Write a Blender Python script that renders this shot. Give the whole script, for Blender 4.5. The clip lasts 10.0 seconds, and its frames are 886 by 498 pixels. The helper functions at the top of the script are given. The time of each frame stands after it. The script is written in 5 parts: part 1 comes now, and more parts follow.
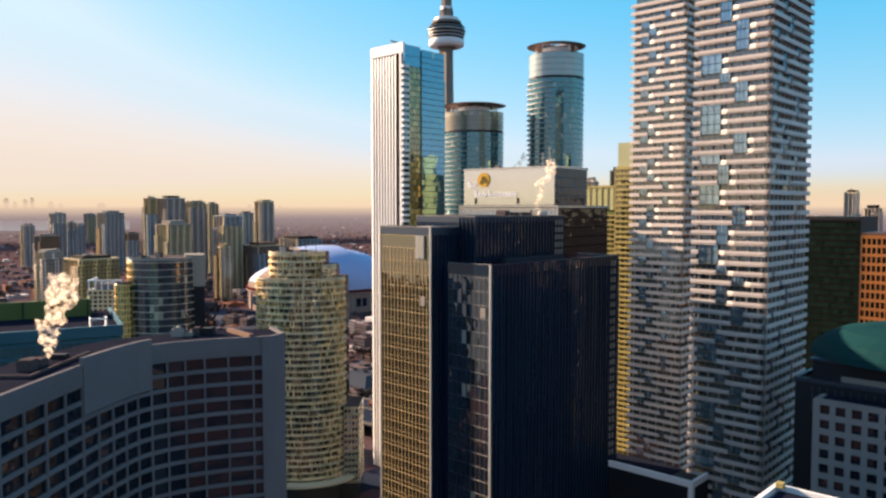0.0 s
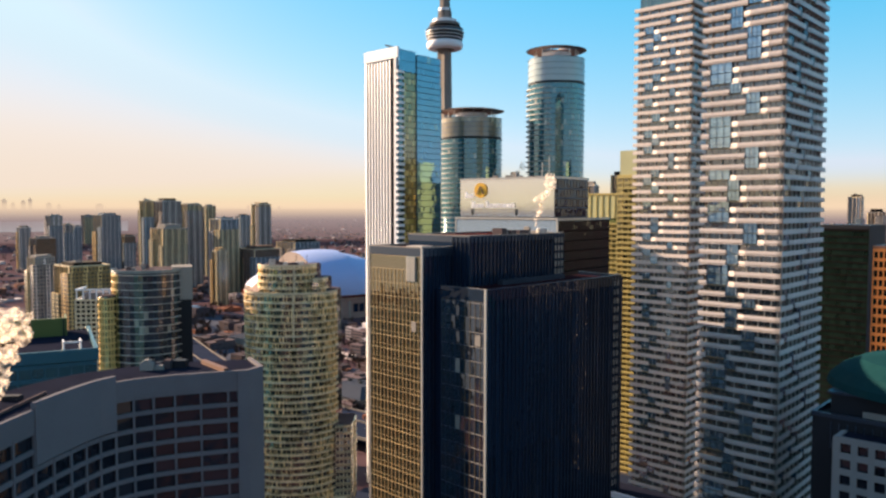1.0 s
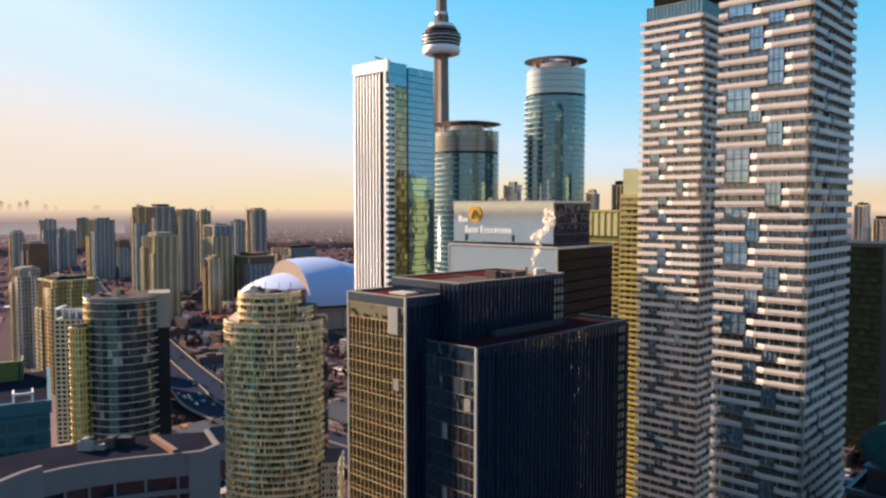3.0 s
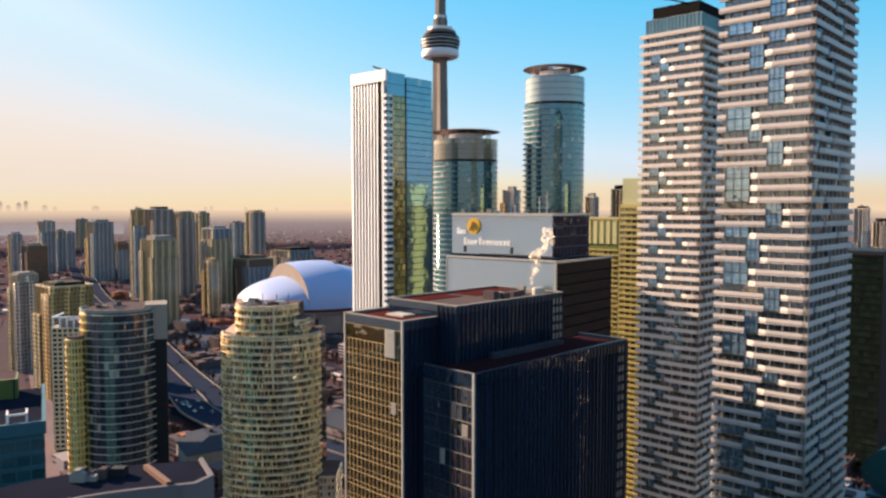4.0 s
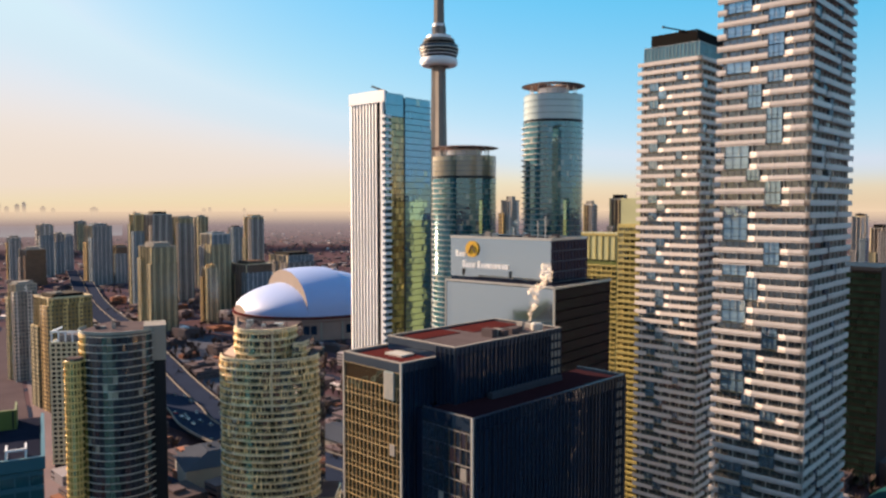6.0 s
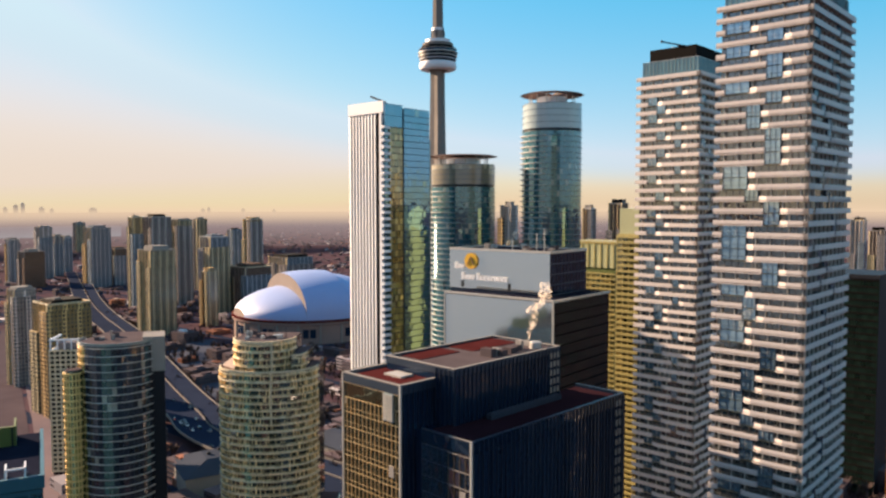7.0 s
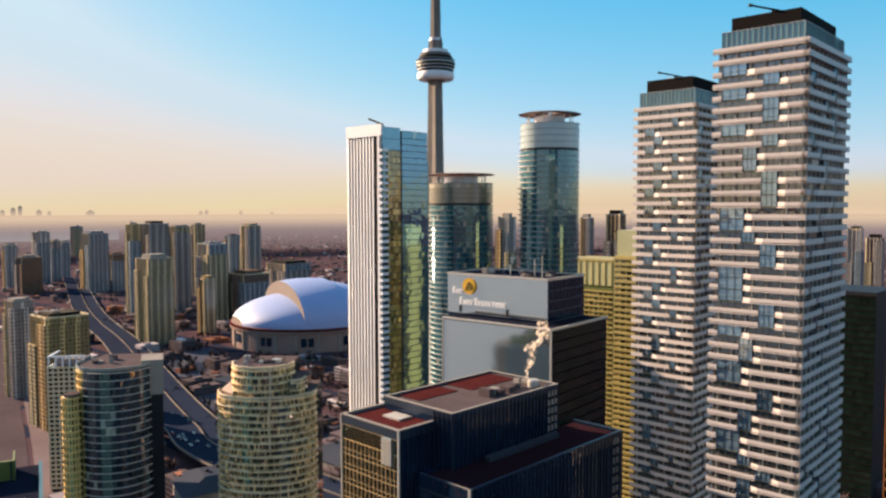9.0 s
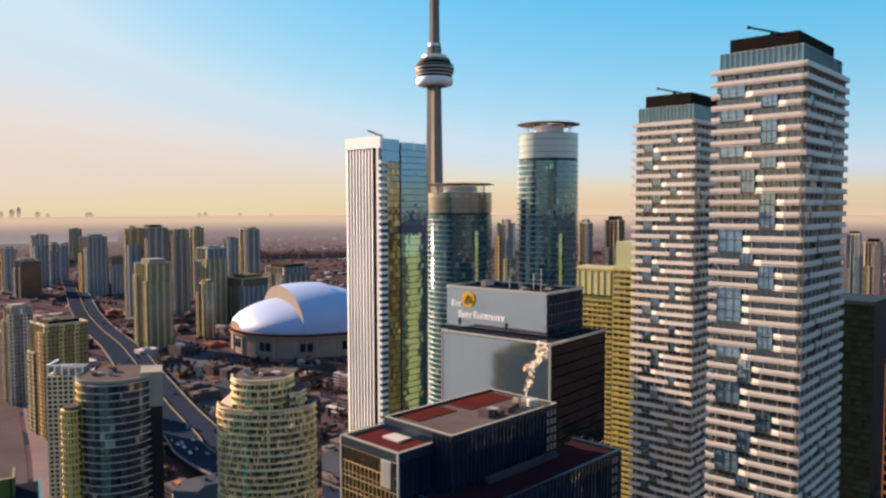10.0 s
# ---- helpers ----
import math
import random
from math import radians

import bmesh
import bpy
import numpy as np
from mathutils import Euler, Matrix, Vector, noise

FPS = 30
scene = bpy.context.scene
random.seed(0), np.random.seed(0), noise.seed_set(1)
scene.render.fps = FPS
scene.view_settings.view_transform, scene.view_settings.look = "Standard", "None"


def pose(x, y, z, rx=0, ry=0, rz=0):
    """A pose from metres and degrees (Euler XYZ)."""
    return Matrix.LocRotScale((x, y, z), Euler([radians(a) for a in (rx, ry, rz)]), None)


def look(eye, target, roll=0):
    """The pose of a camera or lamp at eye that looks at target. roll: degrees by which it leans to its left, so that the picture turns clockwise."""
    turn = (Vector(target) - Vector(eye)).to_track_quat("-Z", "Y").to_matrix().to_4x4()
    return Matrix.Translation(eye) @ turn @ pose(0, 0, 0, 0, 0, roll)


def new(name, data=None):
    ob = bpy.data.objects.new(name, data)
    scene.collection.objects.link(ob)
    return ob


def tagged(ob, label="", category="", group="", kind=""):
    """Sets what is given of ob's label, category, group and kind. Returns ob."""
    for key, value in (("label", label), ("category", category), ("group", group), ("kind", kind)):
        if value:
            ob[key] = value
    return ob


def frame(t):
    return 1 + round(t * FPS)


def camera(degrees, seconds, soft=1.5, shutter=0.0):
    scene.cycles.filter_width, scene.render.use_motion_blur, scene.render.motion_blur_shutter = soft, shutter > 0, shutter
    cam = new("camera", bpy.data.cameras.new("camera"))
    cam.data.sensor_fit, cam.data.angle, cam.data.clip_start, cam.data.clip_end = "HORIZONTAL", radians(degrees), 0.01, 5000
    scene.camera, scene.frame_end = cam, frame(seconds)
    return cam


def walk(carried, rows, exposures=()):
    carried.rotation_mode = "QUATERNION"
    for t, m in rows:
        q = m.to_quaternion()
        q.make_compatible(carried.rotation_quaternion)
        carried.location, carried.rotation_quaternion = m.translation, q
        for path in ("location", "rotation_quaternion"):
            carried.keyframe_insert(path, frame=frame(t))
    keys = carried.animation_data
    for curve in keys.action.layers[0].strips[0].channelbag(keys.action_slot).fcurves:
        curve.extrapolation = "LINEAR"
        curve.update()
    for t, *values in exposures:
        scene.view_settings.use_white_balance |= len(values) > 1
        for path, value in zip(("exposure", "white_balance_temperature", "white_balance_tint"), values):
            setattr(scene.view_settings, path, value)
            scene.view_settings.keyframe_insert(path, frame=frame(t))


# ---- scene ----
cam = camera(61.0, 10.0, soft=2.5)
METRES, EYE, TILT, LEAN, TURN = 74.0, 138.0, -3.1, 0.0, 0.0
ROWS = [
    (0.0, 0.0, 0.0, 0.0, -0.0, 0.0, -0.0),
    (0.5, 0.013, 0.0845, 0.0382, -0.01, 0.0, -0.01),
    (1.0, 0.0255, 0.1723, 0.0758, -0.02, 0.02, -0.04),
    (1.5, 0.0384, 0.2602, 0.1146, -0.03, 0.01, -0.04),
    (2.0, 0.0506, 0.3395, 0.1534, -0.03, 0.01, -0.03),
    (2.5, 0.0612, 0.4067, 0.1928, -0.04, 0.01, -0.04),
    (3.0, 0.0681, 0.4501, 0.2309, -0.05, 0.0, -0.02),
    (4.5, 0.0751, 0.4737, 0.3365, -0.11, -0.08, 0.05),
    (5.0, 0.0748, 0.4724, 0.3681, -0.13, -0.08, 0.06),
    (5.5, 0.0744, 0.4707, 0.4004, -0.16, -0.09, 0.04),
    (7.0, 0.0747, 0.4669, 0.5046, -0.27, -0.16, 0.08),
    (7.5, 0.0743, 0.4643, 0.5385, -0.3, -0.15, 0.09),
    (8.0, 0.0743, 0.4611, 0.5738, -0.34, -0.15, 0.11),
    (8.5, 0.0738, 0.4588, 0.607, -0.39, -0.13, 0.12),
    (9.0, 0.0743, 0.4574, 0.6428, -0.43, -0.12, 0.15),
    (9.5, 0.0736, 0.4542, 0.6778, -0.47, -0.09, 0.16),
    (10.0, 0.0735, 0.4521, 0.7124, -0.51, -0.07, 0.17),
]
walk(cam, [(t, pose(0, 0, EYE, TILT, LEAN, TURN) @ pose(METRES * x, METRES * y, METRES * z, 90 + pitch, roll, yaw)) for t, x, y, z, yaw, pitch, roll in ROWS],
     [(0.0, 1.88), (3.0, 1.88), (5.0, 1.83), (8.0, 1.73), (10.0, 1.71)])

# world, sun and exposure
SUN_AZ, SUN_EL = -58.0, 20.0          # degrees: from straight ahead to the right, and up
world = bpy.data.worlds.new("evening_sky")
scene.world = world
world.use_nodes = True
wn, wl = world.node_tree.nodes, world.node_tree.links
sky = wn.new("ShaderNodeTexSky")
sky.sky_type, sky.sun_disc = "NISHITA", False
sky.sun_elevation, sky.sun_rotation = radians(SUN_EL), radians(SUN_AZ)
sky.altitude, sky.air_density, sky.dust_density, sky.ozone_density = 100, 1.0, 0.8, 4.0
rich = wn.new("ShaderNodeHueSaturation")
rich.inputs["Saturation"].default_value = 1.42
soft_sky = wn.new("ShaderNodeGamma")
soft_sky.inputs["Gamma"].default_value = 0.88
wl.new(sky.outputs["Color"], soft_sky.inputs["Color"])
wl.new(soft_sky.outputs["Color"], rich.inputs["Color"])
tint = wn.new("ShaderNodeMix")
tint.data_type, tint.blend_type = "RGBA", "MULTIPLY"
tint.inputs[0].default_value = 1.0
tint.inputs[7].default_value = (0.935, 0.725, 0.715, 1)
wl.new(rich.outputs["Color"], tint.inputs[6])
# thin warm haze that lies along the whole horizon
where = wn.new("ShaderNodeTexCoord")
split = wn.new("ShaderNodeSeparateXYZ")
wl.new(where.outputs["Generated"], split.inputs[0])
glow = wn.new("ShaderNodeMix")                # dust dulls the glow round the sun
glow.data_type, glow.blend_type = "RGBA", "DARKEN"
glow.inputs[0].default_value = 1.0
glow.inputs[7].default_value = (2.8, 2.75, 3.1, 1)
wl.new(tint.outputs[2], glow.inputs[6])
clear = glow.outputs[2]
reach = wn.new("ShaderNodeMapRange")          # the haze stands higher towards the sun
reach.interpolation_type = "SMOOTHSTEP"
for _k, _v in (("From Min", -1.0), ("From Max", 0.30), ("To Min", 2.2), ("To Max", 0.42)):
    reach.inputs[_k].default_value = _v
wl.new(split.outputs[0], reach.inputs["Value"])
rise = wn.new("ShaderNodeMath")
rise.operation = "DIVIDE"
wl.new(split.outputs[2], rise.inputs[0])
wl.new(reach.outputs[0], rise.inputs[1])
for up, top, amount, shade in ((split.outputs[2], 0.336, 0.36, (0.95, 1.90, 2.05)), (rise.outputs[0], 0.205, 0.66, (2.48, 1.66, 0.92))):
    ramp = wn.new("ShaderNodeMapRange")
    ramp.interpolation_type = "SMOOTHERSTEP"
    ramp.inputs["From Min"].default_value, ramp.inputs["From Max"].default_value = top, -0.03
    ramp.inputs["To Min"].default_value, ramp.inputs["To Max"].default_value = 0.0, amount
    wl.new(up, ramp.inputs["Value"])
    haze = wn.new("ShaderNodeMix")
    haze.data_type = "RGBA"
    wl.new(ramp.outputs[0], haze.inputs[0])
    wl.new(clear, haze.inputs[6])
    haze.inputs[7].default_value = (*shade, 1)
    clear = haze.outputs[2]
# clear upper air: milky cyan, a little redder towards the sun
lanes = wn.new("ShaderNodeSeparateColor")
wl.new(clear, lanes.inputs[0])
joined = wn.new("ShaderNodeCombineColor")
for i, (gain, lift, most) in enumerate(((1.03, 0.0, 1.82), (0.54, 0.90, 9.0), (0.30, 1.72, 9.0))):
    scaled, capped = wn.new("ShaderNodeMath"), wn.new("ShaderNodeMath")
    scaled.operation, capped.operation = "MULTIPLY_ADD", "MINIMUM"
    wl.new(lanes.outputs[i], scaled.inputs[0])
    scaled.inputs[1].default_value, scaled.inputs[2].default_value, capped.inputs[1].default_value = gain, lift, most
    wl.new(scaled.outputs[0], capped.inputs[0])
    wl.new(capped.outputs[0], joined.inputs[i])
upper = wn.new("ShaderNodeMapRange")
upper.interpolation_type = "SMOOTHSTEP"
upper.inputs["From Min"].default_value, upper.inputs["From Max"].default_value = 0.05, 0.13
wl.new(rise.outputs[0], upper.inputs["Value"])
milky = wn.new("ShaderNodeMix")
milky.data_type = "RGBA"
wl.new(upper.outputs[0], milky.inputs[0])
wl.new(clear, milky.inputs[6])
wl.new(joined.outputs[0], milky.inputs[7])
clear = milky.outputs[2]
# bluish tint added to the unseen sky overhead and behind, to fill the shade
for axis, low, high, amount, shade in ((2, 0.28, 0.75, 0.7, (0.64, 0.905, 1.42)), (1, -0.25, -0.80, 0.5, (1.0, 1.10, 1.36))):
    ramp = wn.new("ShaderNodeMapRange")
    ramp.interpolation_type = "SMOOTHSTEP"
    ramp.inputs["From Min"].default_value, ramp.inputs["From Max"].default_value = low, high
    ramp.inputs["To Min"].default_value, ramp.inputs["To Max"].default_value = 0.0, amount
    wl.new(split.outputs[axis], ramp.inputs["Value"])
    fill_tint = wn.new("ShaderNodeMix")
    fill_tint.data_type = "RGBA"
    wl.new(ramp.outputs[0], fill_tint.inputs[0])
    wl.new(clear, fill_tint.inputs[6])
    fill_tint.inputs[7].default_value = (*shade, 1)
    clear = fill_tint.outputs[2]
wl.new(clear, wn["Background"].inputs["Color"])
wn["Background"].inputs["Strength"].default_value = 0.106
sun = new("sun", bpy.data.lights.new("sun", "SUN"))
sun.data.energy, sun.data.angle, sun.data.color = 5.0, radians(0.6), (1.0, 0.71, 0.48)
_a, _e = radians(SUN_AZ), radians(SUN_EL)
SUN_DIR = Vector((math.sin(_a) * math.cos(_e), math.cos(_a) * math.cos(_e), math.sin(_e)))
sun.matrix_world = look(SUN_DIR * 900, (0, 0, 0))


# materials
def nodes_of(name):
    m = bpy.data.materials.new(name)
    m.use_nodes = True
    return m, m.node_tree.nodes, m.node_tree.links, m.node_tree.nodes["Principled BSDF"]


def math_node(n, l, op, a, b=0.0):
    k = n.new("ShaderNodeMath")
    k.operation = op
    for i, value in enumerate((a, b)):
        if hasattr(value, "links"):
            l.new(value, k.inputs[i])
        else:
            k.inputs[i].default_value = value
    return k.outputs[0]


def mix_node(n, l, fac, a, b, mode="MIX"):
    k = n.new("ShaderNodeMix")
    k.data_type, k.blend_type = "RGBA", mode
    for i, value in ((0, fac), (6, a), (7, b)):
        if hasattr(value, "links"):
            l.new(value, k.inputs[i])
        else:
            k.inputs[i].default_value = value if i == 0 else (*value, 1)
    return k.outputs[2]


def noise_node(n, l, where, scale, detail=4.0):
    k = n.new("ShaderNodeTexNoise")
    k.inputs["Scale"].default_value, k.inputs["Detail"].default_value = scale, detail
    l.new(where, k.inputs["Vector"])
    return k.outputs["Fac"]


def vary(n, l, colour, where, big, fine, amount, island=False, rnd=0.15):
    """The colour with stains, grain and a change from piece to piece."""
    g = n.new("ShaderNodeNewGeometry")
    o = n.new("ShaderNodeObjectInfo")
    a = noise_node(n, l, where, big)
    b = noise_node(n, l, where, fine, 6)
    s = math_node(n, l, "ADD", math_node(n, l, "MULTIPLY", a, amount * 1.4), math_node(n, l, "MULTIPLY", b, amount * 0.6))
    piece = g.outputs["Random Per Island"] if island else o.outputs["Random"]
    s = math_node(n, l, "ADD", s, math_node(n, l, "MULTIPLY", piece, rnd))
    s = math_node(n, l, "ADD", s, 1.0 - amount - rnd * 0.5)
    h = n.new("ShaderNodeHueSaturation")
    l.new(s, h.inputs["Value"])
    if hasattr(colour, "links"):
        l.new(colour, h.inputs["Color"])
    else:
        h.inputs["Color"].default_value = (*colour, 1)
    return h.outputs["Color"], b


def paint(name, colour, rough=0.6, metal=0.0, big=0.08, fine=2.0, amount=0.2, bump=0.2, ior=1.45, island=False, rnd=0.15):
    m, n, l, p = nodes_of(name)
    g = n.new("ShaderNodeNewGeometry")
    c, b = vary(n, l, colour, g.outputs["Position"], big, fine, amount, island, rnd)
    l.new(c, p.inputs["Base Color"])
    p.inputs["Roughness"].default_value, p.inputs["Metallic"].default_value, p.inputs["IOR"].default_value = rough, metal, ior
    k = n.new("ShaderNodeBump")
    k.inputs["Strength"].default_value, k.inputs["Distance"].default_value = bump, 0.05
    l.new(b, k.inputs["Height"])
    l.new(k.outputs[0], p.inputs["Normal"])
    return m


def glazing(name, colour, ior=2.1, rough=0.03, wave=0.004, rnd=0.6, blinds=0.12, island=False, coat=(1, 1, 1), drawn=(0.30, 0.29, 0.26)):
    """Coated curtain-wall glass: a dark room behind, some blinds, a slightly wavy reflection."""
    m, n, l, p = nodes_of(name)
    g = n.new("ShaderNodeNewGeometry")
    o = n.new("ShaderNodeObjectInfo")
    c, b = vary(n, l, colour, g.outputs["Position"], 0.05, 0.6, 0.25, island, rnd)
    piece = g.outputs["Random Per Island"] if island else o.outputs["Random"]
    shut = math_node(n, l, "GREATER_THAN", math_node(n, l, "FRACT", math_node(n, l, "MULTIPLY", piece, 37.0)), 1.0 - blinds)
    c = mix_node(n, l, shut, c, drawn)
    l.new(c, p.inputs["Base Color"])
    p.inputs["Roughness"].default_value, p.inputs["IOR"].default_value = rough, ior
    p.inputs["Specular Tint"].default_value = (*coat, 1)
    k = n.new("ShaderNodeBump")
    k.inputs["Strength"].default_value, k.inputs["Distance"].default_value = 1.0, wave * 10
    l.new(noise_node(n, l, g.outputs["Position"], 0.35, 1), k.inputs["Height"])
    l.new(k.outputs[0], p.inputs["Normal"])
    return m


def far_facade(name, wall, pane, floor_h=3.0, bay=3.0, sill=0.42, pier=0.3, island=False, rnd=0.15, mixed=(), stacks=0.0):
    """A distant facade: floors and bays of windows in a wall; mixed: other walls, each for a share of the pieces."""
    m, n, l, p = nodes_of(name)
    t = n.new("ShaderNodeTexCoord")
    s = n.new("ShaderNodeSeparateXYZ")
    l.new(t.outputs["Object"], s.inputs[0])
    g = n.new("ShaderNodeNewGeometry")
    up = n.new("ShaderNodeSeparateXYZ")
    l.new(g.outputs["Normal"], up.inputs[0])
    row = math_node(n, l, "GREATER_THAN", math_node(n, l, "FRACT", math_node(n, l, "DIVIDE", s.outputs[2], floor_h)), sill)
    run = math_node(n, l, "DIVIDE", math_node(n, l, "ADD", math_node(n, l, "ADD", s.outputs[0], s.outputs[1]), 600.0), bay)
    col = math_node(n, l, "GREATER_THAN", math_node(n, l, "FRACT", run), pier)
    flat = math_node(n, l, "LESS_THAN", up.outputs[2], 0.5)
    win = math_node(n, l, "MULTIPLY", math_node(n, l, "MULTIPLY", row, col), flat)
    cell = n.new("ShaderNodeTexWhiteNoise")
    cv = n.new("ShaderNodeCombineXYZ")
    l.new(math_node(n, l, "FLOOR", run), cv.inputs[0])
    l.new(math_node(n, l, "FLOOR", math_node(n, l, "DIVIDE", s.outputs[2], floor_h)), cv.inputs[1])
    l.new(cv.outputs[0], cell.inputs["Vector"])
    which = math_node(n, l, "FRACT", math_node(n, l, "MULTIPLY", g.outputs["Random Per Island"], 53.0))
    for above, other in mixed:
        wall = mix_node(n, l, math_node(n, l, "GREATER_THAN", which, above), wall, other)
    if stacks:
        stack = math_node(n, l, "GREATER_THAN", math_node(n, l, "FRACT", math_node(n, l, "DIVIDE", run, 3.7)), 1.0 - stacks)
        wall = mix_node(n, l, stack, tuple(0.8 * k for k in wall), tuple(min(0.8, 2.2 * k) for k in wall))
    wc, b = vary(n, l, wall, g.outputs["Position"], 0.03, 0.3, 0.25, island, rnd)
    gc = mix_node(n, l, math_node(n, l, "MULTIPLY", cell.outputs["Value"], 0.35), pane, tuple(min(1, 4.0 * k + 0.05) for k in pane))
    l.new(mix_node(n, l, win, wc, gc), p.inputs["Base Color"])
    l.new(math_node(n, l, "SUBTRACT", 0.7, math_node(n, l, "MULTIPLY", win, 0.5)), p.inputs["Roughness"])
    l.new(math_node(n, l, "ADD", 1.1, math_node(n, l, "MULTIPLY", win, 0.65)), p.inputs["IOR"])
    return m


WHITE = paint("white_panel", (0.72, 0.73, 0.77), 0.45, amount=0.15)
PINSTRIPE = paint("pinstripe_panel", (0.62, 0.63, 0.66), 0.4, amount=0.15)
BALCONY = paint("balcony_white", (0.585, 0.535, 0.515), 0.5, amount=0.18, rnd=0.10)
CONCRETE = paint("grey_concrete", (0.252, 0.238, 0.224), 0.85, big=0.06, amount=0.3, ior=1.02)
TOWER = paint("tower_concrete", (0.20, 0.18, 0.165), 0.85, big=0.06, amount=0.3, ior=1.02)
LIGHT_PIER = paint("pale_pier", (0.48, 0.37, 0.20), 0.6, big=0.05, amount=0.3)
CROWN_PANEL = paint("crown_panel", (0.30, 0.37, 0.38), 0.12, amount=0.12, ior=2.2, rnd=0.1)
CROWN_GOLD = paint("cream_crown_panel", (0.28, 0.25, 0.18), 0.15, amount=0.25, ior=2.0, rnd=1.1)
SLAB_DIM = paint("dim_slab_edge", (0.17, 0.20, 0.20), 0.4, amount=0.2)
SLAB_EDGE = paint("slab_edge", (0.43, 0.42, 0.39), 0.5, amount=0.2)
PRECAST = paint("white_precast", (0.235, 0.225, 0.225), 0.8, big=0.1, amount=0.2, ior=1.02)
HOTEL_WALL = paint("pale_precast", (0.155, 0.148, 0.162), 0.8, big=0.1, amount=0.2, ior=1.02)
DARK = paint("dark_metal", (0.018, 0.02, 0.026), 0.55, amount=0.3, ior=1.22)
BLACK = paint("black_screen", (0.007, 0.006, 0.006), 0.8, amount=0.3, ior=1.15)
FIN = paint("steel_fin", (0.036, 0.056, 0.090), 0.35, metal=0.6, amount=0.2)
BRIGHT = paint("bright_aluminium", (0.51, 0.495, 0.465), 0.35, metal=0.3, amount=0.15)
FRAME = paint("bronze_frame", (0.47, 0.355, 0.19), 0.4, metal=0.3, amount=0.3)
MULLION = paint("bronze_mullion", (0.16, 0.12, 0.07), 0.4, metal=0.3, amount=0.3)
ROOF = paint("roof_gravel", (0.092, 0.074, 0.078), 0.95, big=0.15, fine=4, amount=0.4, ior=1.02)
ROOF_RED = paint("red_roof_membrane", (0.0682, 0.0168, 0.0168), 0.9, big=0.2, amount=0.4, ior=1.02)
ROOF_MAROON = paint("maroon_roof_membrane", (0.026, 0.011, 0.015), 0.9, big=0.2, amount=0.4, ior=1.02)
ROOF_DARK = paint("dark_roof_membrane", (0.013, 0.015, 0.027), 0.9, big=0.2, amount=0.4, ior=1.02)
# Low sun on the round condo's left edge, put into the paint.
SUNLIT_OCHRE = paint("sunlit_balcony_gold", (0.66, 0.45, 0.17), 0.5, amount=0.25)
STADIUM = paint("stadium_concrete", (0.24, 0.18, 0.165), 0.8, big=0.05, amount=0.3, ior=1.02)
TRIM = paint("condo_trim", (0.90, 0.71, 0.42), 0.5, amount=0.25)
TRIM_POST = paint("condo_post", (0.88, 0.66, 0.33), 0.5, amount=0.3, island=True, rnd=1.0)
CREAM = paint("cream_concrete", (0.615, 0.5175, 0.345), 0.7, amount=0.2)
RUST = paint("brown_timber", (0.12, 0.055, 0.035), 0.6, amount=0.3)
GOLD = paint("gold_paint", (0.75, 0.42, 0.03), 0.4, amount=0.1)
LETTER = paint("white_sign_enamel", (0.85, 0.85, 0.86), 0.4, amount=0.05)
# White membrane; the blue of the skylight is put into its base colour.
DOME = paint("dome_membrane", (0.27, 0.35, 0.60), 0.55, big=0.02, amount=0.1, bump=0.05)
# Partial shade on the dome's arch ends is put into this darker tan.
ARCH_SHADE = paint("shaded_arch_face", (0.20, 0.17, 0.155), 0.7, big=0.05, amount=0.2, ior=1.1)
COPPER = paint("green_copper", (0.006, 0.036, 0.040), 0.7, amount=0.3, ior=1.12)
PALE_GREEN = paint("pale_green_panel", (0.40, 0.41, 0.24), 0.4, amount=0.2)
GREEN = paint("green_panel", (0.085, 0.115, 0.025), 0.5, amount=0.2)
TEAL = paint("teal_panel", (0.018, 0.10, 0.14), 0.4, amount=0.2)
# Orange glow of the low sun on the bronze tower, put into paint.
SUN_ORANGE = paint("sun_glow_panel", (0.38, 0.15, 0.045), 0.4, amount=0.3)
YELLOW = paint("yellow_panel", (0.34, 0.285, 0.10), 0.5, amount=0.15)
# Gold sunlight on the curved condo's balustrades is put into this first colour.
SUNLIT_BAND = glazing("sunlit_balustrade", (0.72, 0.60, 0.36), 3.6, coat=(1.0, 0.9, 0.66), blinds=0.5, rnd=1.3, drawn=(1.0, 0.85, 0.54), island=True)
PALE_BAND = glazing("pale_balustrade", (0.15, 0.14, 0.115), 2.2, blinds=0.2, rnd=1.2, drawn=(0.52, 0.46, 0.36), island=True)
# Blue of the open shade is put into the asphalt colour.
ASPHALT = paint("asphalt", (0.021, 0.028, 0.050), 0.95, big=0.05, amount=0.35, ior=1.02)
# Lit waterfront road: warm light put into a paler mauve.
ROADWAY = paint("sunlit_mauve_asphalt", (0.085, 0.066, 0.074), 0.9, big=0.03, amount=0.4, ior=1.02)
SLATE = paint("blue_grey_roofing", (0.0455, 0.0525, 0.07), 0.6, big=0.05, amount=0.3, ior=1.02)
PINK_PAVING = paint("pinkish_paving", (0.15, 0.115, 0.12), 0.9, big=0.03, amount=0.4, ior=1.02)
PAVING = paint("paving", (0.075, 0.082, 0.108), 0.9, big=0.05, amount=0.35, ior=1.02)
GROUND = paint("city_ground", (0.074, 0.047, 0.055), 0.95, big=0.004, fine=0.03, amount=0.5, ior=1.02)
WATER = paint("lake_water", (0.11, 0.12, 0.13), 0.3, big=0.002, fine=0.05, amount=0.2, bump=0.0, ior=1.33)
